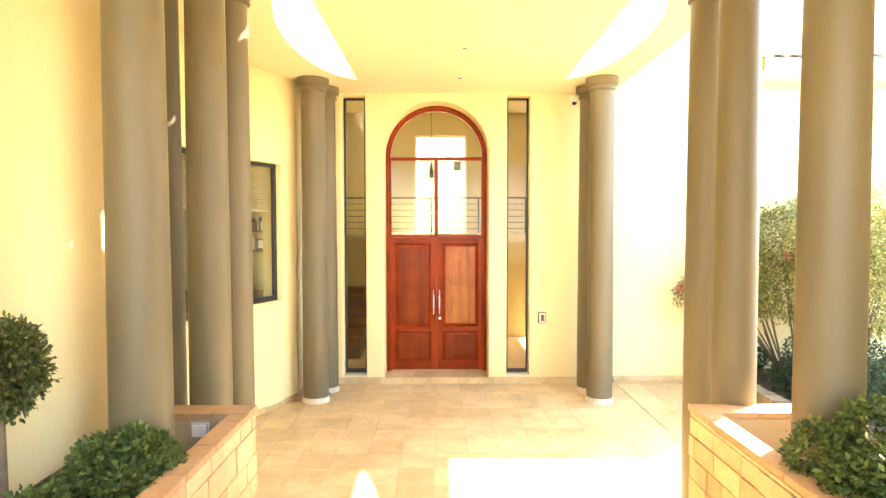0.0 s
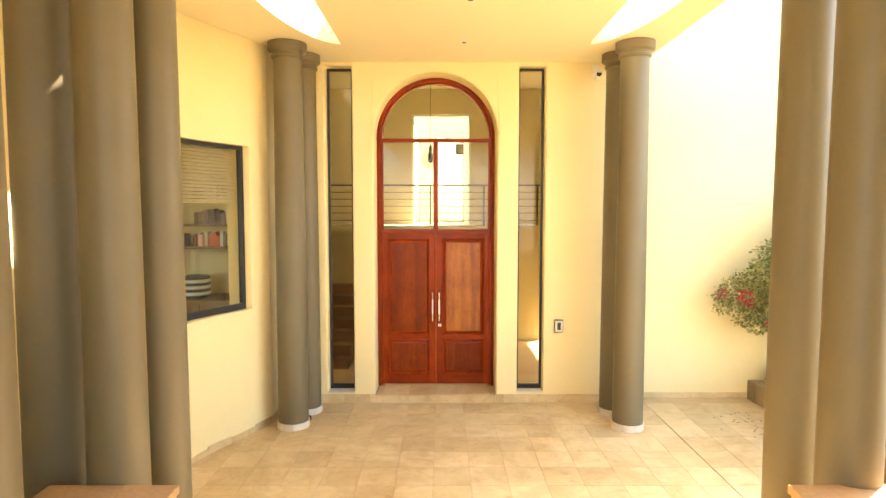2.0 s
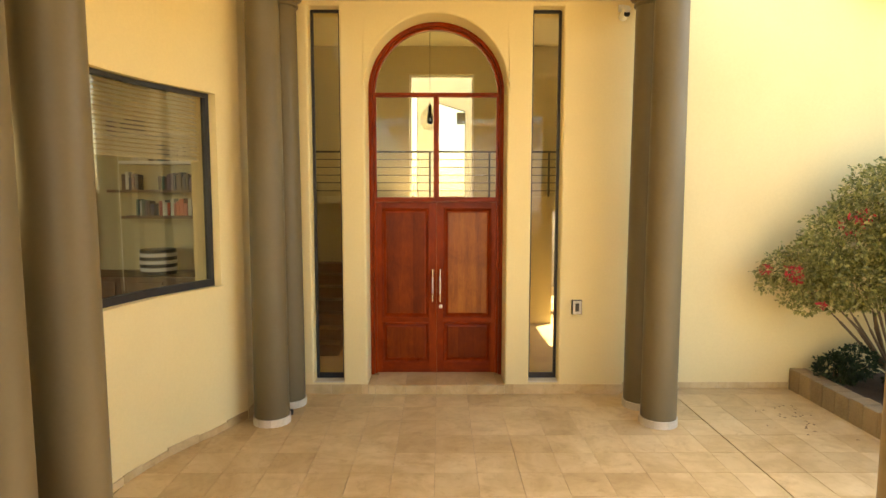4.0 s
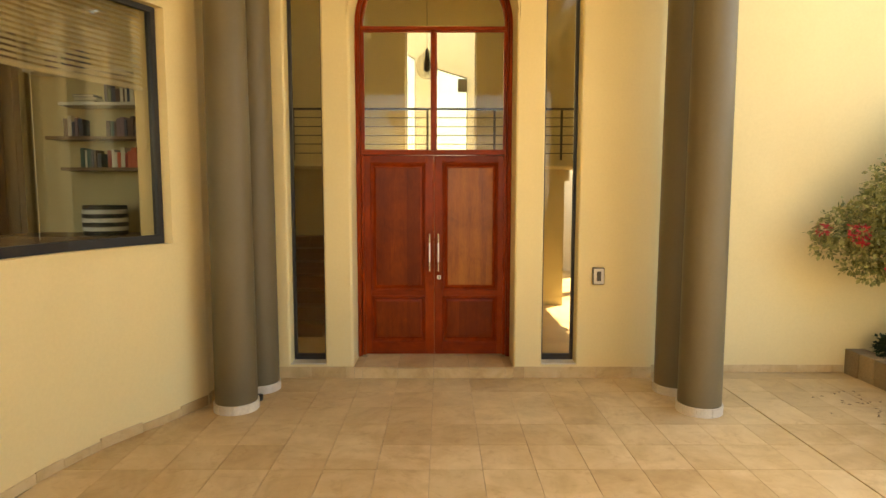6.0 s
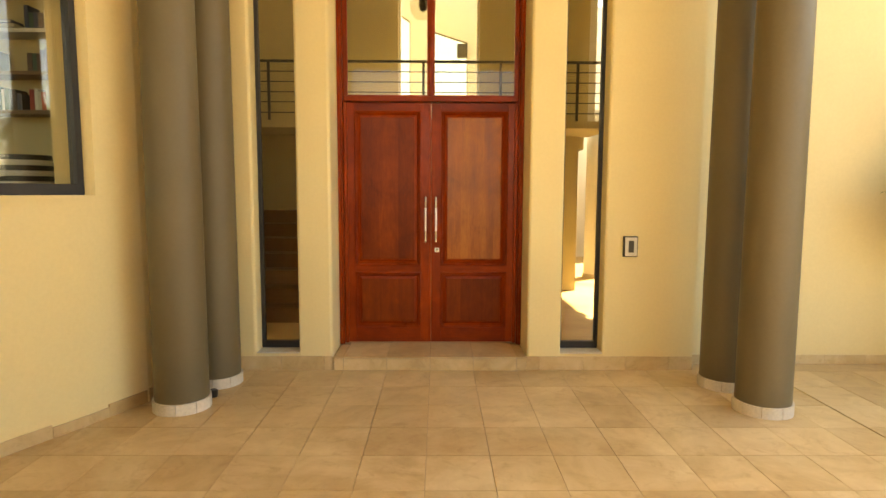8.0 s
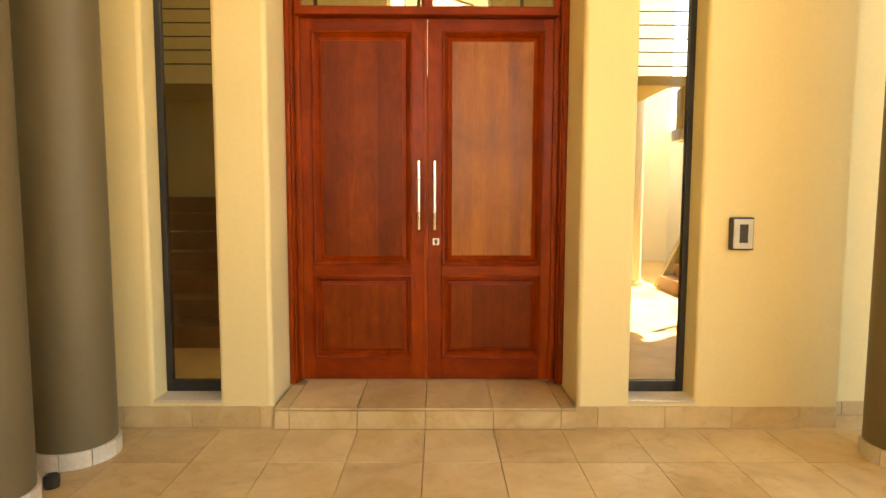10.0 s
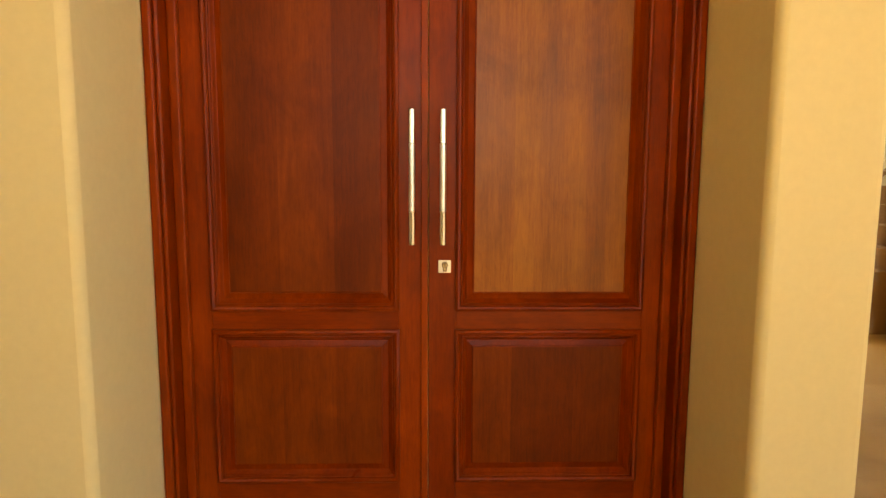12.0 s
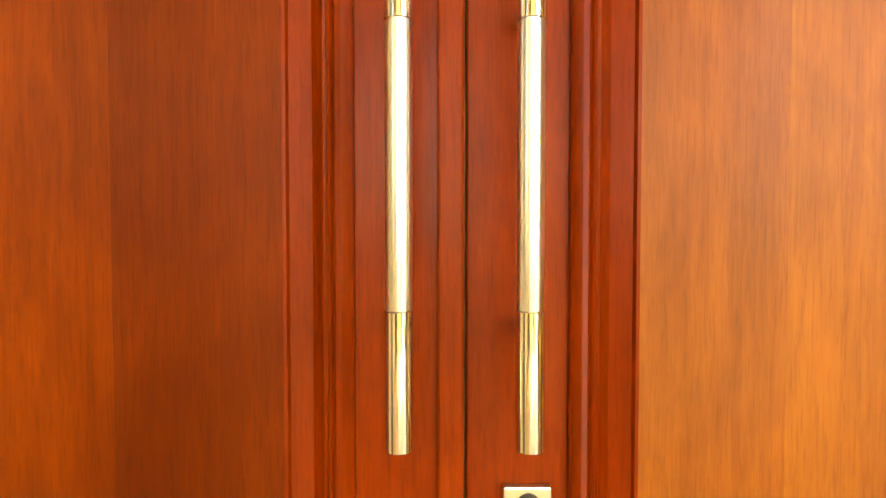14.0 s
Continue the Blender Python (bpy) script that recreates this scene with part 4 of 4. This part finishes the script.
bougainvillea()
for k, (x, y) in enumerate(((4.95, -0.15), (5.45, -0.7), (6.1, -0.9), (6.8, -0.8), (5.1, -1.35), (5.6, -1.9), (6.2, -2.1), (5.15, -2.3))):
    shrub(x, y, 0.20, [((x, y, 0.45), (0.34, 0.30, 0.26)), ((x + 0.12, y - 0.1, 0.80), (0.30, 0.28, 0.30))] if k > 3 else [((x, y, 0.36), (0.26, 0.24, 0.18)), ((x + 0.15, y - 0.1, 0.48), (0.22, 0.2, 0.2))], 2200, 0.05, leaf_dark, "low dark green shrub under the bougainvillea", 40 + k)
rng = random.Random(31)
fallen = mesh_of("fallen_leaf", (lambda bm: (bm.faces.new([bm.verts.new(p) for p in ((0, 0, 0.002), (0.018, 0.012, 0.008), (0.042, 0, 0.003), (0.018, -0.012, 0.007))]), bm)[1])(bmesh.new()), bark)
for k in range(26):
    u = rng.random()
    ob = new("fallen_leaf", fallen)
    ob.location, ob.rotation_euler = (4.0 + rng.gauss(0, 0.22), -0.45 - abs(rng.gauss(0, 0.45)), 0.002), (0, 0, rng.uniform(0, 6.28))
    if ob.location.x > 4.40:
        ob.location.x = 4.2
    tagged(ob, "dry brown fallen leaf on the paving", "leaf", "fallen leaves")

# wing roof over the garden wall
eave = thing("roof_eave", (7.3, -0.2, 5.0), "projecting roof edge with pale fascia and roof tiles", "roof", kind="structure")
wpart("fascia", box(5.10, 9.6, -0.50, -0.46, 5.0, 5.20, 0.004), white_paint, eave)
wpart("eave_board", box(5.10, 9.6, -0.46, 0.198, 5.0, 5.03), white_paint, eave)
for r in range(5):
    for k in range(18):
        x = 5.13 + 0.25 * k
        bm = bmesh.new()
        arc = [float(a) for a in np.linspace(0, math.pi, 6)]
        lo = [(x + 0.125 - 0.115 * math.cos(a), -0.55 + 0.30 * r, 5.20 + 0.13 * r + 0.06 * math.sin(a)) for a in arc]
        hi = [(p[0], p[1] + 0.34, p[2] + 0.13) for p in lo]
        va, vb = [bm.verts.new(p) for p in lo], [bm.verts.new(p) for p in hi]
        vc, vd = [bm.verts.new((p[0], p[1], p[2] - 0.018)) for p in lo], [bm.verts.new((p[0], p[1], p[2] - 0.018)) for p in hi]
        for i in range(5):
            bm.faces.new((va[i], va[i + 1], vb[i + 1], vb[i]))
            bm.faces.new((vc[i], vc[i + 1], vd[i + 1], vd[i]))
            bm.faces.new((va[i], va[i + 1], vc[i + 1], vc[i]))
        wpart("roof_tile", bm, roof_tile, eave)

# ---- entrance hall behind the door ----
hall_floor = solid("hall_floor", box(-3.4, 4.4, WALL_BACK + 0.001, 8.0, -0.05, 0.135), travertine_tile, "polished stone floor of the entrance hall", "floor")
solid("wall_hall_left", box(-3.55, -3.4, WALL_BACK, 8.0, -0.05, 5.5), inner_paint, "olive painted side wall of the hall", "wall")
bm = bmesh.new()
bm_box(bm, 4.4, 4.55, WALL_BACK, 3.6, -0.05, 5.5)
bm_box(bm, 4.4, 4.55, 3.6, 8.0, -0.05, 2.6)
solid("wall_hall_right", bm, white_paint, "pale side wall of the hall and rear court", "wall")
bm = bmesh.new()
bm_box(bm, -3.4, 2.2, 7.85, 8.0, 0.136, 2.30)
bm_box(bm, 2.202, 4.4, 7.85, 8.0, 0.136, 5.5)
solid("wall_hall_back", bm, white_paint, "pale back wall of the rear court", "wall")
solid("hall_ceiling", box(-3.55, 4.55, WALL_BACK, 3.60, 5.1, 5.5), soffit_paint, "painted ceiling of the entrance hall", "ceiling")
# sun blocker added above the view, trims the sun patch on the hall floor
solid("unseen_court_ceiling", box(2.36, 4.55, 3.602, 5.9, 5.1, 5.5), soffit_paint, "unseen ceiling added over the stair court to block the sun", "ceiling")
bm = bmesh.new()
bm_box(bm, -3.4, 2.28, 2.40, 3.601, 2.37, 2.46)
bm_box(bm, 2.282, 4.4, 2.40, 2.52, 2.37, 2.46)
bm_box(bm, -3.4, 2.2, 3.603, 7.84, 2.19, 2.44)
solid("landing", bm, inner_paint, "upper landing slab with a plain fascia", "floor")
soften(solid("landing_trim", box(2.40, 2.76, 2.42, 2.60, 1.98, 2.368), inner_paint, "olive beam end under the landing edge", "trim"), 0.004)
soften(solid("landing_moulding", box(2.37, 2.79, 2.39, 2.63, 1.86, 1.978), white_paint, "pale moulding under the beam end", "trim"), 0.02)
solid("wall_under_landing", box(-3.4, 2.08, 3.42, 3.60, 0.136, 2.368), inner_paint, "olive wall under the landing", "wall")
bm = bmesh.new()
OPEN = (-0.50, 0.65, 4.62)
bm_box(bm, -3.4, OPEN[0], 3.42, 3.60, 2.461, 5.1)
bm_box(bm, OPEN[1], 2.2, 3.42, 3.60, 2.461, 5.1)
bm_box(bm, OPEN[0], OPEN[1], 3.42, 3.60, OPEN[2], 5.1)
solid("wall_landing", bm, inner_paint, "olive painted wall behind the landing with a tall glazed opening", "wall")
gd = thing("glass_door", (0.07, 3.5, 2.46), "tall glazed door in a slim dark frame on the landing", "door", kind="structure")
for x in (OPEN[0] + 0.001, OPEN[1] - 0.036):
    wpart("frame_side", box(x, x + 0.035, 3.48, 3.53, 2.461, OPEN[2] - 0.001), white_paint, gd)
wpart("frame_head", box(OPEN[0] + 0.036, OPEN[1] - 0.036, 3.48, 3.53, OPEN[2] - 0.04, OPEN[2] - 0.001), white_paint, gd)
g = wpart("pane", box(OPEN[0] + 0.034, OPEN[1] - 0.034, 3.503, 3.508, 2.462, OPEN[2] - 0.038), pane_glass, gd, "clear glass pane")
g.visible_shadow = False
# sunny room behind the landing, with slant-headed windows
def xz_prism(bm, outline, y0, y1):
    front, rear = [bm.verts.new((x, y0, z)) for x, z in outline], [bm.verts.new((x, y1, z)) for x, z in outline]
    bm.faces.new(front)
    bm.faces.new(rear[::-1])
    for k in range(len(outline)):
        j = (k + 1) % len(outline)
        bm.faces.new((front[k], rear[k], rear[j], front[j]))


bm = bmesh.new()
for outline in ([(-3.4, 2.45), (-1.5, 2.45), (-1.5, 5.46), (-3.4, 5.46)], [(-1.5, 5.455), (-0.47, 4.77), (-0.47, 5.46), (-1.5, 5.46)], [(-0.47, 2.45), (-0.06, 2.45), (-0.06, 5.46), (-0.47, 5.46)],
                [(-0.06, 4.60), (0.62, 4.39), (0.62, 5.46), (-0.06, 5.46)], [(0.62, 2.45), (2.2, 2.45), (2.2, 5.46), (0.62, 5.46)]):
    xz_prism(bm, outline, 6.4, 6.55)
solid("wall_sunroom", bm, white_paint, "cream gable wall of the sunny room behind the landing", "wall")
solid("wall_sunroom_side", box(2.205, 2.35, 3.605, 6.55, 2.45, 5.46), white_paint, "cream side wall of the sunny room", "wall")
for name, outline, mid in (("window_4", [(-1.5, 2.45), (-0.47, 2.45), (-0.47, 4.77), (-1.5, 5.455)], None), ("window_5", [(-0.06, 2.45), (0.62, 2.45), (0.62, 4.39), (-0.06, 4.60)], None)):
    w = thing(name, (sum(p[0] for p in outline) / 4, 6.45, 2.45), "slant-headed window in a slim dark frame", "window", "sunroom windows", kind="structure")
    for p, q in zip(outline, outline[1:] + outline[:1]):
        wpart("frame", rod((p[0], 6.44, p[1]), (q[0], 6.44, q[1]), 0.017, 6), frame_metal, w)
    bm = bmesh.new()
    xz_prism(bm, outline, 6.47, 6.475)
    g = wpart("pane", bm, pane_glass, w, "clear glass pane")
    g.visible_shadow = False
vent = tagged(part("window_fan", box(0.42, 0.615, 6.36, 6.44, 4.10, 4.36, 0.006), steel_dark), "grey box fitted in the corner of the window", "fan box")
rail = thing("railing", (0.3, 2.46, 2.46), "dark steel landing railing with horizontal bars", "railing")
wpart("top_rail", box(-3.38, 4.38, 2.43, 2.475, 3.175, 3.205, 0.004), steel_dark, rail)
for z in (3.066, 2.94, 2.814, 2.69, 2.56):
    wpart("bar", rod((-3.38, 2.452, z), (4.38, 2.452, z), 0.007, 8), steel_dark, rail)
for k in range(8):
    x = -3.03 + 0.97 * k
    wpart("post", box(x - 0.016, x + 0.016, 2.438, 2.468, 2.461, 3.175, 0.002), steel_dark, rail)

lamp = thing("pendant_lamp", (-0.10, 1.5, 3.45), "clear glass pendant lamp with dark bulb holder", "lamp")
bm = bmesh.new()
bm_lathe(bm, [(0.03, 3.43), (0.09, 3.45), (0.135, 3.52), (0.145, 3.60), (0.12, 3.69), (0.06, 3.75), (0.025, 3.79)], -0.10, 1.5, 28)
sh = wpart("shade", bm, lamp_glass, lamp, "round clear glass shade", True)
sh.visible_shadow = False
wpart("bulb_holder", lathe([(0.020, 3.52), (0.042, 3.55), (0.045, 3.64), (0.024, 3.70), (0.030, 3.76), (0.012, 3.81)], -0.10, 1.5, 20), frame_metal, lamp, "", True)
wpart("cord", rod((-0.10, 1.5, 3.80), (-0.10, 1.5, 5.1), 0.004, 8), dark_plastic, lamp)

stair_wood = speckled("brown_stair_tread", (0.20, 0.10, 0.042), (0.27, 0.145, 0.064), 0.5, 3, 40, 0.05, 0.001)
flight = thing("hall_stairs", (-2.6, 2.0, 0.135), "dark timber stairs rising along the hall wall", "stairs", kind="structure")
for k in range(7):
    z = 0.135 + 0.168 * (k + 1)
    wpart("step", box(-3.38, -1.45, 1.25 + 0.28 * k, 1.25 + 0.28 * (k + 1), 0.136, z - 0.035), stair_wood, flight)
    wpart("tread", box(-3.38, -1.43, 1.235 + 0.28 * k, 1.25 + 0.28 * (k + 1) + 0.0, z - 0.035, z, 0.003), stair_wood, flight)
# Panel cut to the slanting shadow's outline; its dark paint stands for shade.
bm = bmesh.new()
xz_prism(bm, [(2.98, 0.136), (4.398, 0.136), (4.398, 2.40), (3.78, 1.63), (3.58, 1.36)], 4.5, 4.62)
solid("stair_shadow_panel", bm, speckled("stair_shadow_paint", (0.27, 0.23, 0.135), (0.32, 0.27, 0.16), 0.85, 0.5, 50, 0.05, 0.001), "dark olive panel added in the shape of the slanting stair shadow", "wall")
lower = thing("lower_stairs", (3.6, 3.4, 0.136), "olive stone stairs rising beside the lower hall wall", "stairs", kind="structure")
for k in range(7):
    wpart("step", box(2.98 + 0.20 * k, 4.398 if k == 6 else 3.18 + 0.20 * k, 2.95, 4.44, 0.136, 0.136 + 0.165 * (k + 1)), stair_wood, lower)
low = thing("stair_handrail", (2.6, 2.6, 0.136), "brown wooden posts and sloping handrail in the lower hall", "handrail")
POSTS = ((2.23, 1.48, 0.84), (2.52, 2.29, 1.12))
for x, y, top in POSTS:
    wpart("post", box(x - 0.024, x + 0.024, y - 0.024, y + 0.024, 0.136, top, 0.004), stair_wood, low)
wpart("rail", rod((POSTS[1][0], POSTS[1][1], POSTS[1][2] - 0.03), (POSTS[1][0] + 0.75, POSTS[1][1] + 0.25, POSTS[1][2] + 0.36), 0.018, 12), stair_wood, low)
wpart("bar", rod((POSTS[0][0], POSTS[0][1], POSTS[0][2] - 0.25), (POSTS[1][0], POSTS[1][1], POSTS[0][2] - 0.25), 0.010, 10), satin, low)
c = thing("hall_column", (2.69, 4.76, 0.135), "pale round column in the lower hall", "column")
wpart("shaft", lathe([(0.152, 0.20), (0.146, 2.90)], 2.69, 4.76, 36), white_paint, c, "", True)
wpart("base_ring", lathe([(0.172, 0.136), (0.172, 0.185), (0.160, 0.20)], 2.69, 4.76, 36), base_stone, c, "", True)

# house and roofs behind, mirrored in the panes
back = thing("villa", (6, -34, 0), "white two-storey villa across the terrace", "house")
wpart("wall", box(-3, 14, -38, -32, 1.44, 7.0), white_paint, back)
bm = bmesh.new()
bm_prism(bm, [(-3.6, -38.6), (14.6, -38.6), (14.6, -31.4), (-3.6, -31.4)], 7.0, 7.2)
wpart("roof", bm, roof_tile, back)
for x in (9, 12):
    for z in (2.4,):
        wpart("window", box(x, x + 1.2, -32.01, -31.97, z, z + 1.3), frame_metal, back)

# ---- fittings on the front wall ----
com = thing("intercom", (1.76, 0, 1.11), "dark intercom panel with silver surround beside the door", "intercom")
wpart("housing", box(1.682, 1.804, -0.040, -0.001, 1.018, 1.197, 0.006), dark_plastic, com)
wpart("surround", box(1.690, 1.796, -0.050, -0.039, 1.026, 1.189, 0.005), silver, com, "bright metal surround")
wpart("screen", box(1.720, 1.766, -0.054, -0.049, 1.058, 1.160, 0.002), dark_plastic, com, "dark reader window")
cc = thing("security_camera", (2.20, -0.05, 4.6), "small white security camera on a wall bracket", "camera")
wpart("bracket", box(2.165, 2.235, -0.030, -0.001, 4.655, 4.735, 0.004), white_paint, cc)
wpart("arm", rod((2.20, -0.02, 4.695), (2.20, -0.12, 4.655), 0.014, 12), white_paint, cc, "", True)
aim = Matrix.Rotation(radians(68), 4, "X")
bm = bmesh.new()
bmesh.ops.create_cone(bm, cap_ends=True, segments=24, radius1=0.050, radius2=0.044, depth=0.16, matrix=Matrix.Translation((2.20, -0.15, 4.600)) @ aim)
wpart("body", bm, white_paint, cc, "", True)
bm = bmesh.new()
bmesh.ops.create_cone(bm, cap_ends=True, segments=20, radius1=0.034, radius2=0.034, depth=0.016, matrix=Matrix.Translation((2.20, -0.229, 4.568)) @ aim)
wpart("lens", bm, dark_plastic, cc)

dl = thing("downlight", (0.36, -0.97, SOFFIT), "small recessed ceiling downlight with metal rim", "lamp", "porch downlights")
part("rim", lathe([(0.030, -0.006), (0.046, -0.006), (0.050, -0.001)], steps=24), satin, dl, "", True)
part("lens", lathe([(0.029, -0.008), (0.029, -0.0065)], steps=20), dark_plastic, dl)
copy_thing(dl, Matrix.Translation((0.37, -2.42, SOFFIT)))
up = thing("uplight", (-1.655, -0.70, 0.0), "small dark floor uplight beside the column", "lamp")
part("housing", lathe([(0.030, 0.001), (0.034, 0.02), (0.034, 0.05), (0.026, 0.058)], steps=20), dark_plastic, up, "", True)
tap = thing("garden_tap", (2.92, -0.02, 0.02), "small dark outlet fitting at the foot of the wall", "tap")
wpart("spout", rod((2.92, 0.198, 0.06), (2.92, -0.03, 0.05), 0.014, 10), dark_plastic, tap)
wpart("valve", rod((2.92, 0.02, 0.05), (2.92, 0.02, 0.11), 0.018, 10), dark_plastic, tap)

# ---- threshold, skirting and paving, piece by piece ----
step = thing("door_step", (0, 0.2, 0), "low tiled stone step before the door", "step", kind="structure")
wpart("core", box(-0.84, 0.848, -0.022, 0.53, -0.04, STEP_TOP - 0.014), grout, step)
wpart("core_inner", box(-0.855, 0.855, 0.004, 0.53, -0.03, STEP_TOP - 0.015), grout, step)
edges = [-0.846, -0.762, -0.380, 0.002, 0.384, 0.766, 0.854]
for a, b in zip(edges, edges[1:]):
    wpart("riser_tile", box(a + 0.002, b - 0.002, -0.034, -0.022, 0.002, STEP_TOP - 0.018, 0.001), travertine_tile, step)
    wpart("tread_tile", box(max(a + 0.002, -0.846), b - 0.002, -0.040, 0.374 if a < -0.8 or b > 0.8 else 0.47, STEP_TOP - 0.013, STEP_TOP, 0.003), travertine_tile, step)
skirting = thing("baseboard", (0, 0, 0), "stone tile skirting along the walls", "skirting", kind="structure")
x = -1.908 - 0.17
while x < 4.54:
    x1 = x + TILE_X
    for a, b in ([(x, min(x1, -0.85))] if x < -0.85 else []) + ([(max(x, 0.856), min(x1, 4.55))] if x1 > 0.856 else []):
        if b - a > 0.02:
            yf = 0.0 if b < 2.34 else 0.20
            if a < 2.34 < b:
                wpart("skirting_tile", box(a + 0.0015, 2.338, -0.012, -0.0005, 0.001, 0.122, 0.001), travertine_tile, skirting)
                a = 2.344
            wpart("skirting_tile", box(a + 0.0015, b - 0.0015, yf - 0.012, yf - 0.0005, 0.001, 0.122 if yf == 0 else 0.085, 0.001), travertine_tile, skirting)
    x = x1

rng = random.Random(17)
y = -0.82
while y > -4.6:
    w = rng.uniform(0.22, 0.36)
    wpart("skirting_tile", curve_strip(0.001, rng.uniform(0.06, 0.10), y - 0.002, y - w + 0.002, -0.012, -0.0008, 3), travertine_tile, skirting)
    y -= w
wpart("skirting_tile", box(-2.0995, -2.088, -0.79, -0.013, 0.001, 0.10), travertine_tile, skirting)
paving = thing("floor", (0, -2.3, 0), "beige travertine tile paving of the courtyard", "floor", kind="structure")
JOINT_X = 2.975


def paving_tile(width):
    return mesh_of("tile", box(0.0015, width - 0.0015, -TILE_Y + 0.0015, -0.0015, -0.012, 0.0, 0.0015), travertine_tile)


tile_full = paving_tile(TILE_X)
columns_x = [(TILE_X0 + TILE_X * i, tile_full) for i in range(-9, 7)]
cut_x = columns_x[-1][0] + TILE_X
columns_x.append((cut_x, paving_tile(JOINT_X - cut_x)))
columns_x += [(JOINT_X + 0.011 + TILE_X * i, tile_full) for i in range(4)]
columns_x.append((JOINT_X + 0.011 + TILE_X * 4, paving_tile(4.545 - JOINT_X - TILE_X * 4)))
rng = random.Random(23)
for x, tile_mesh in columns_x:
    for j in range(12):
        y = -0.034 - TILE_Y * j
        if x + TILE_X / 2 < along_curve(y - 0.2) - 0.15:
            continue
        ob = new("tile", tile_mesh)
        ob.parent = paving
        ob.matrix_parent_inverse = Matrix.Translation(paving.location).inverted()
        ob.location = (x, y, rng.uniform(-0.0012, 0.0))
for x0, x1, y0, y1 in ((-2.9, -0.84, -0.033, -0.0005), (0.86, 2.34, -0.033, -0.0005), (2.34, 4.545, -0.033, 0.198)):
    wpart("edge_tile", box(x0, x1, y0, y1, -0.012, -0.001), travertine_tile, paving)
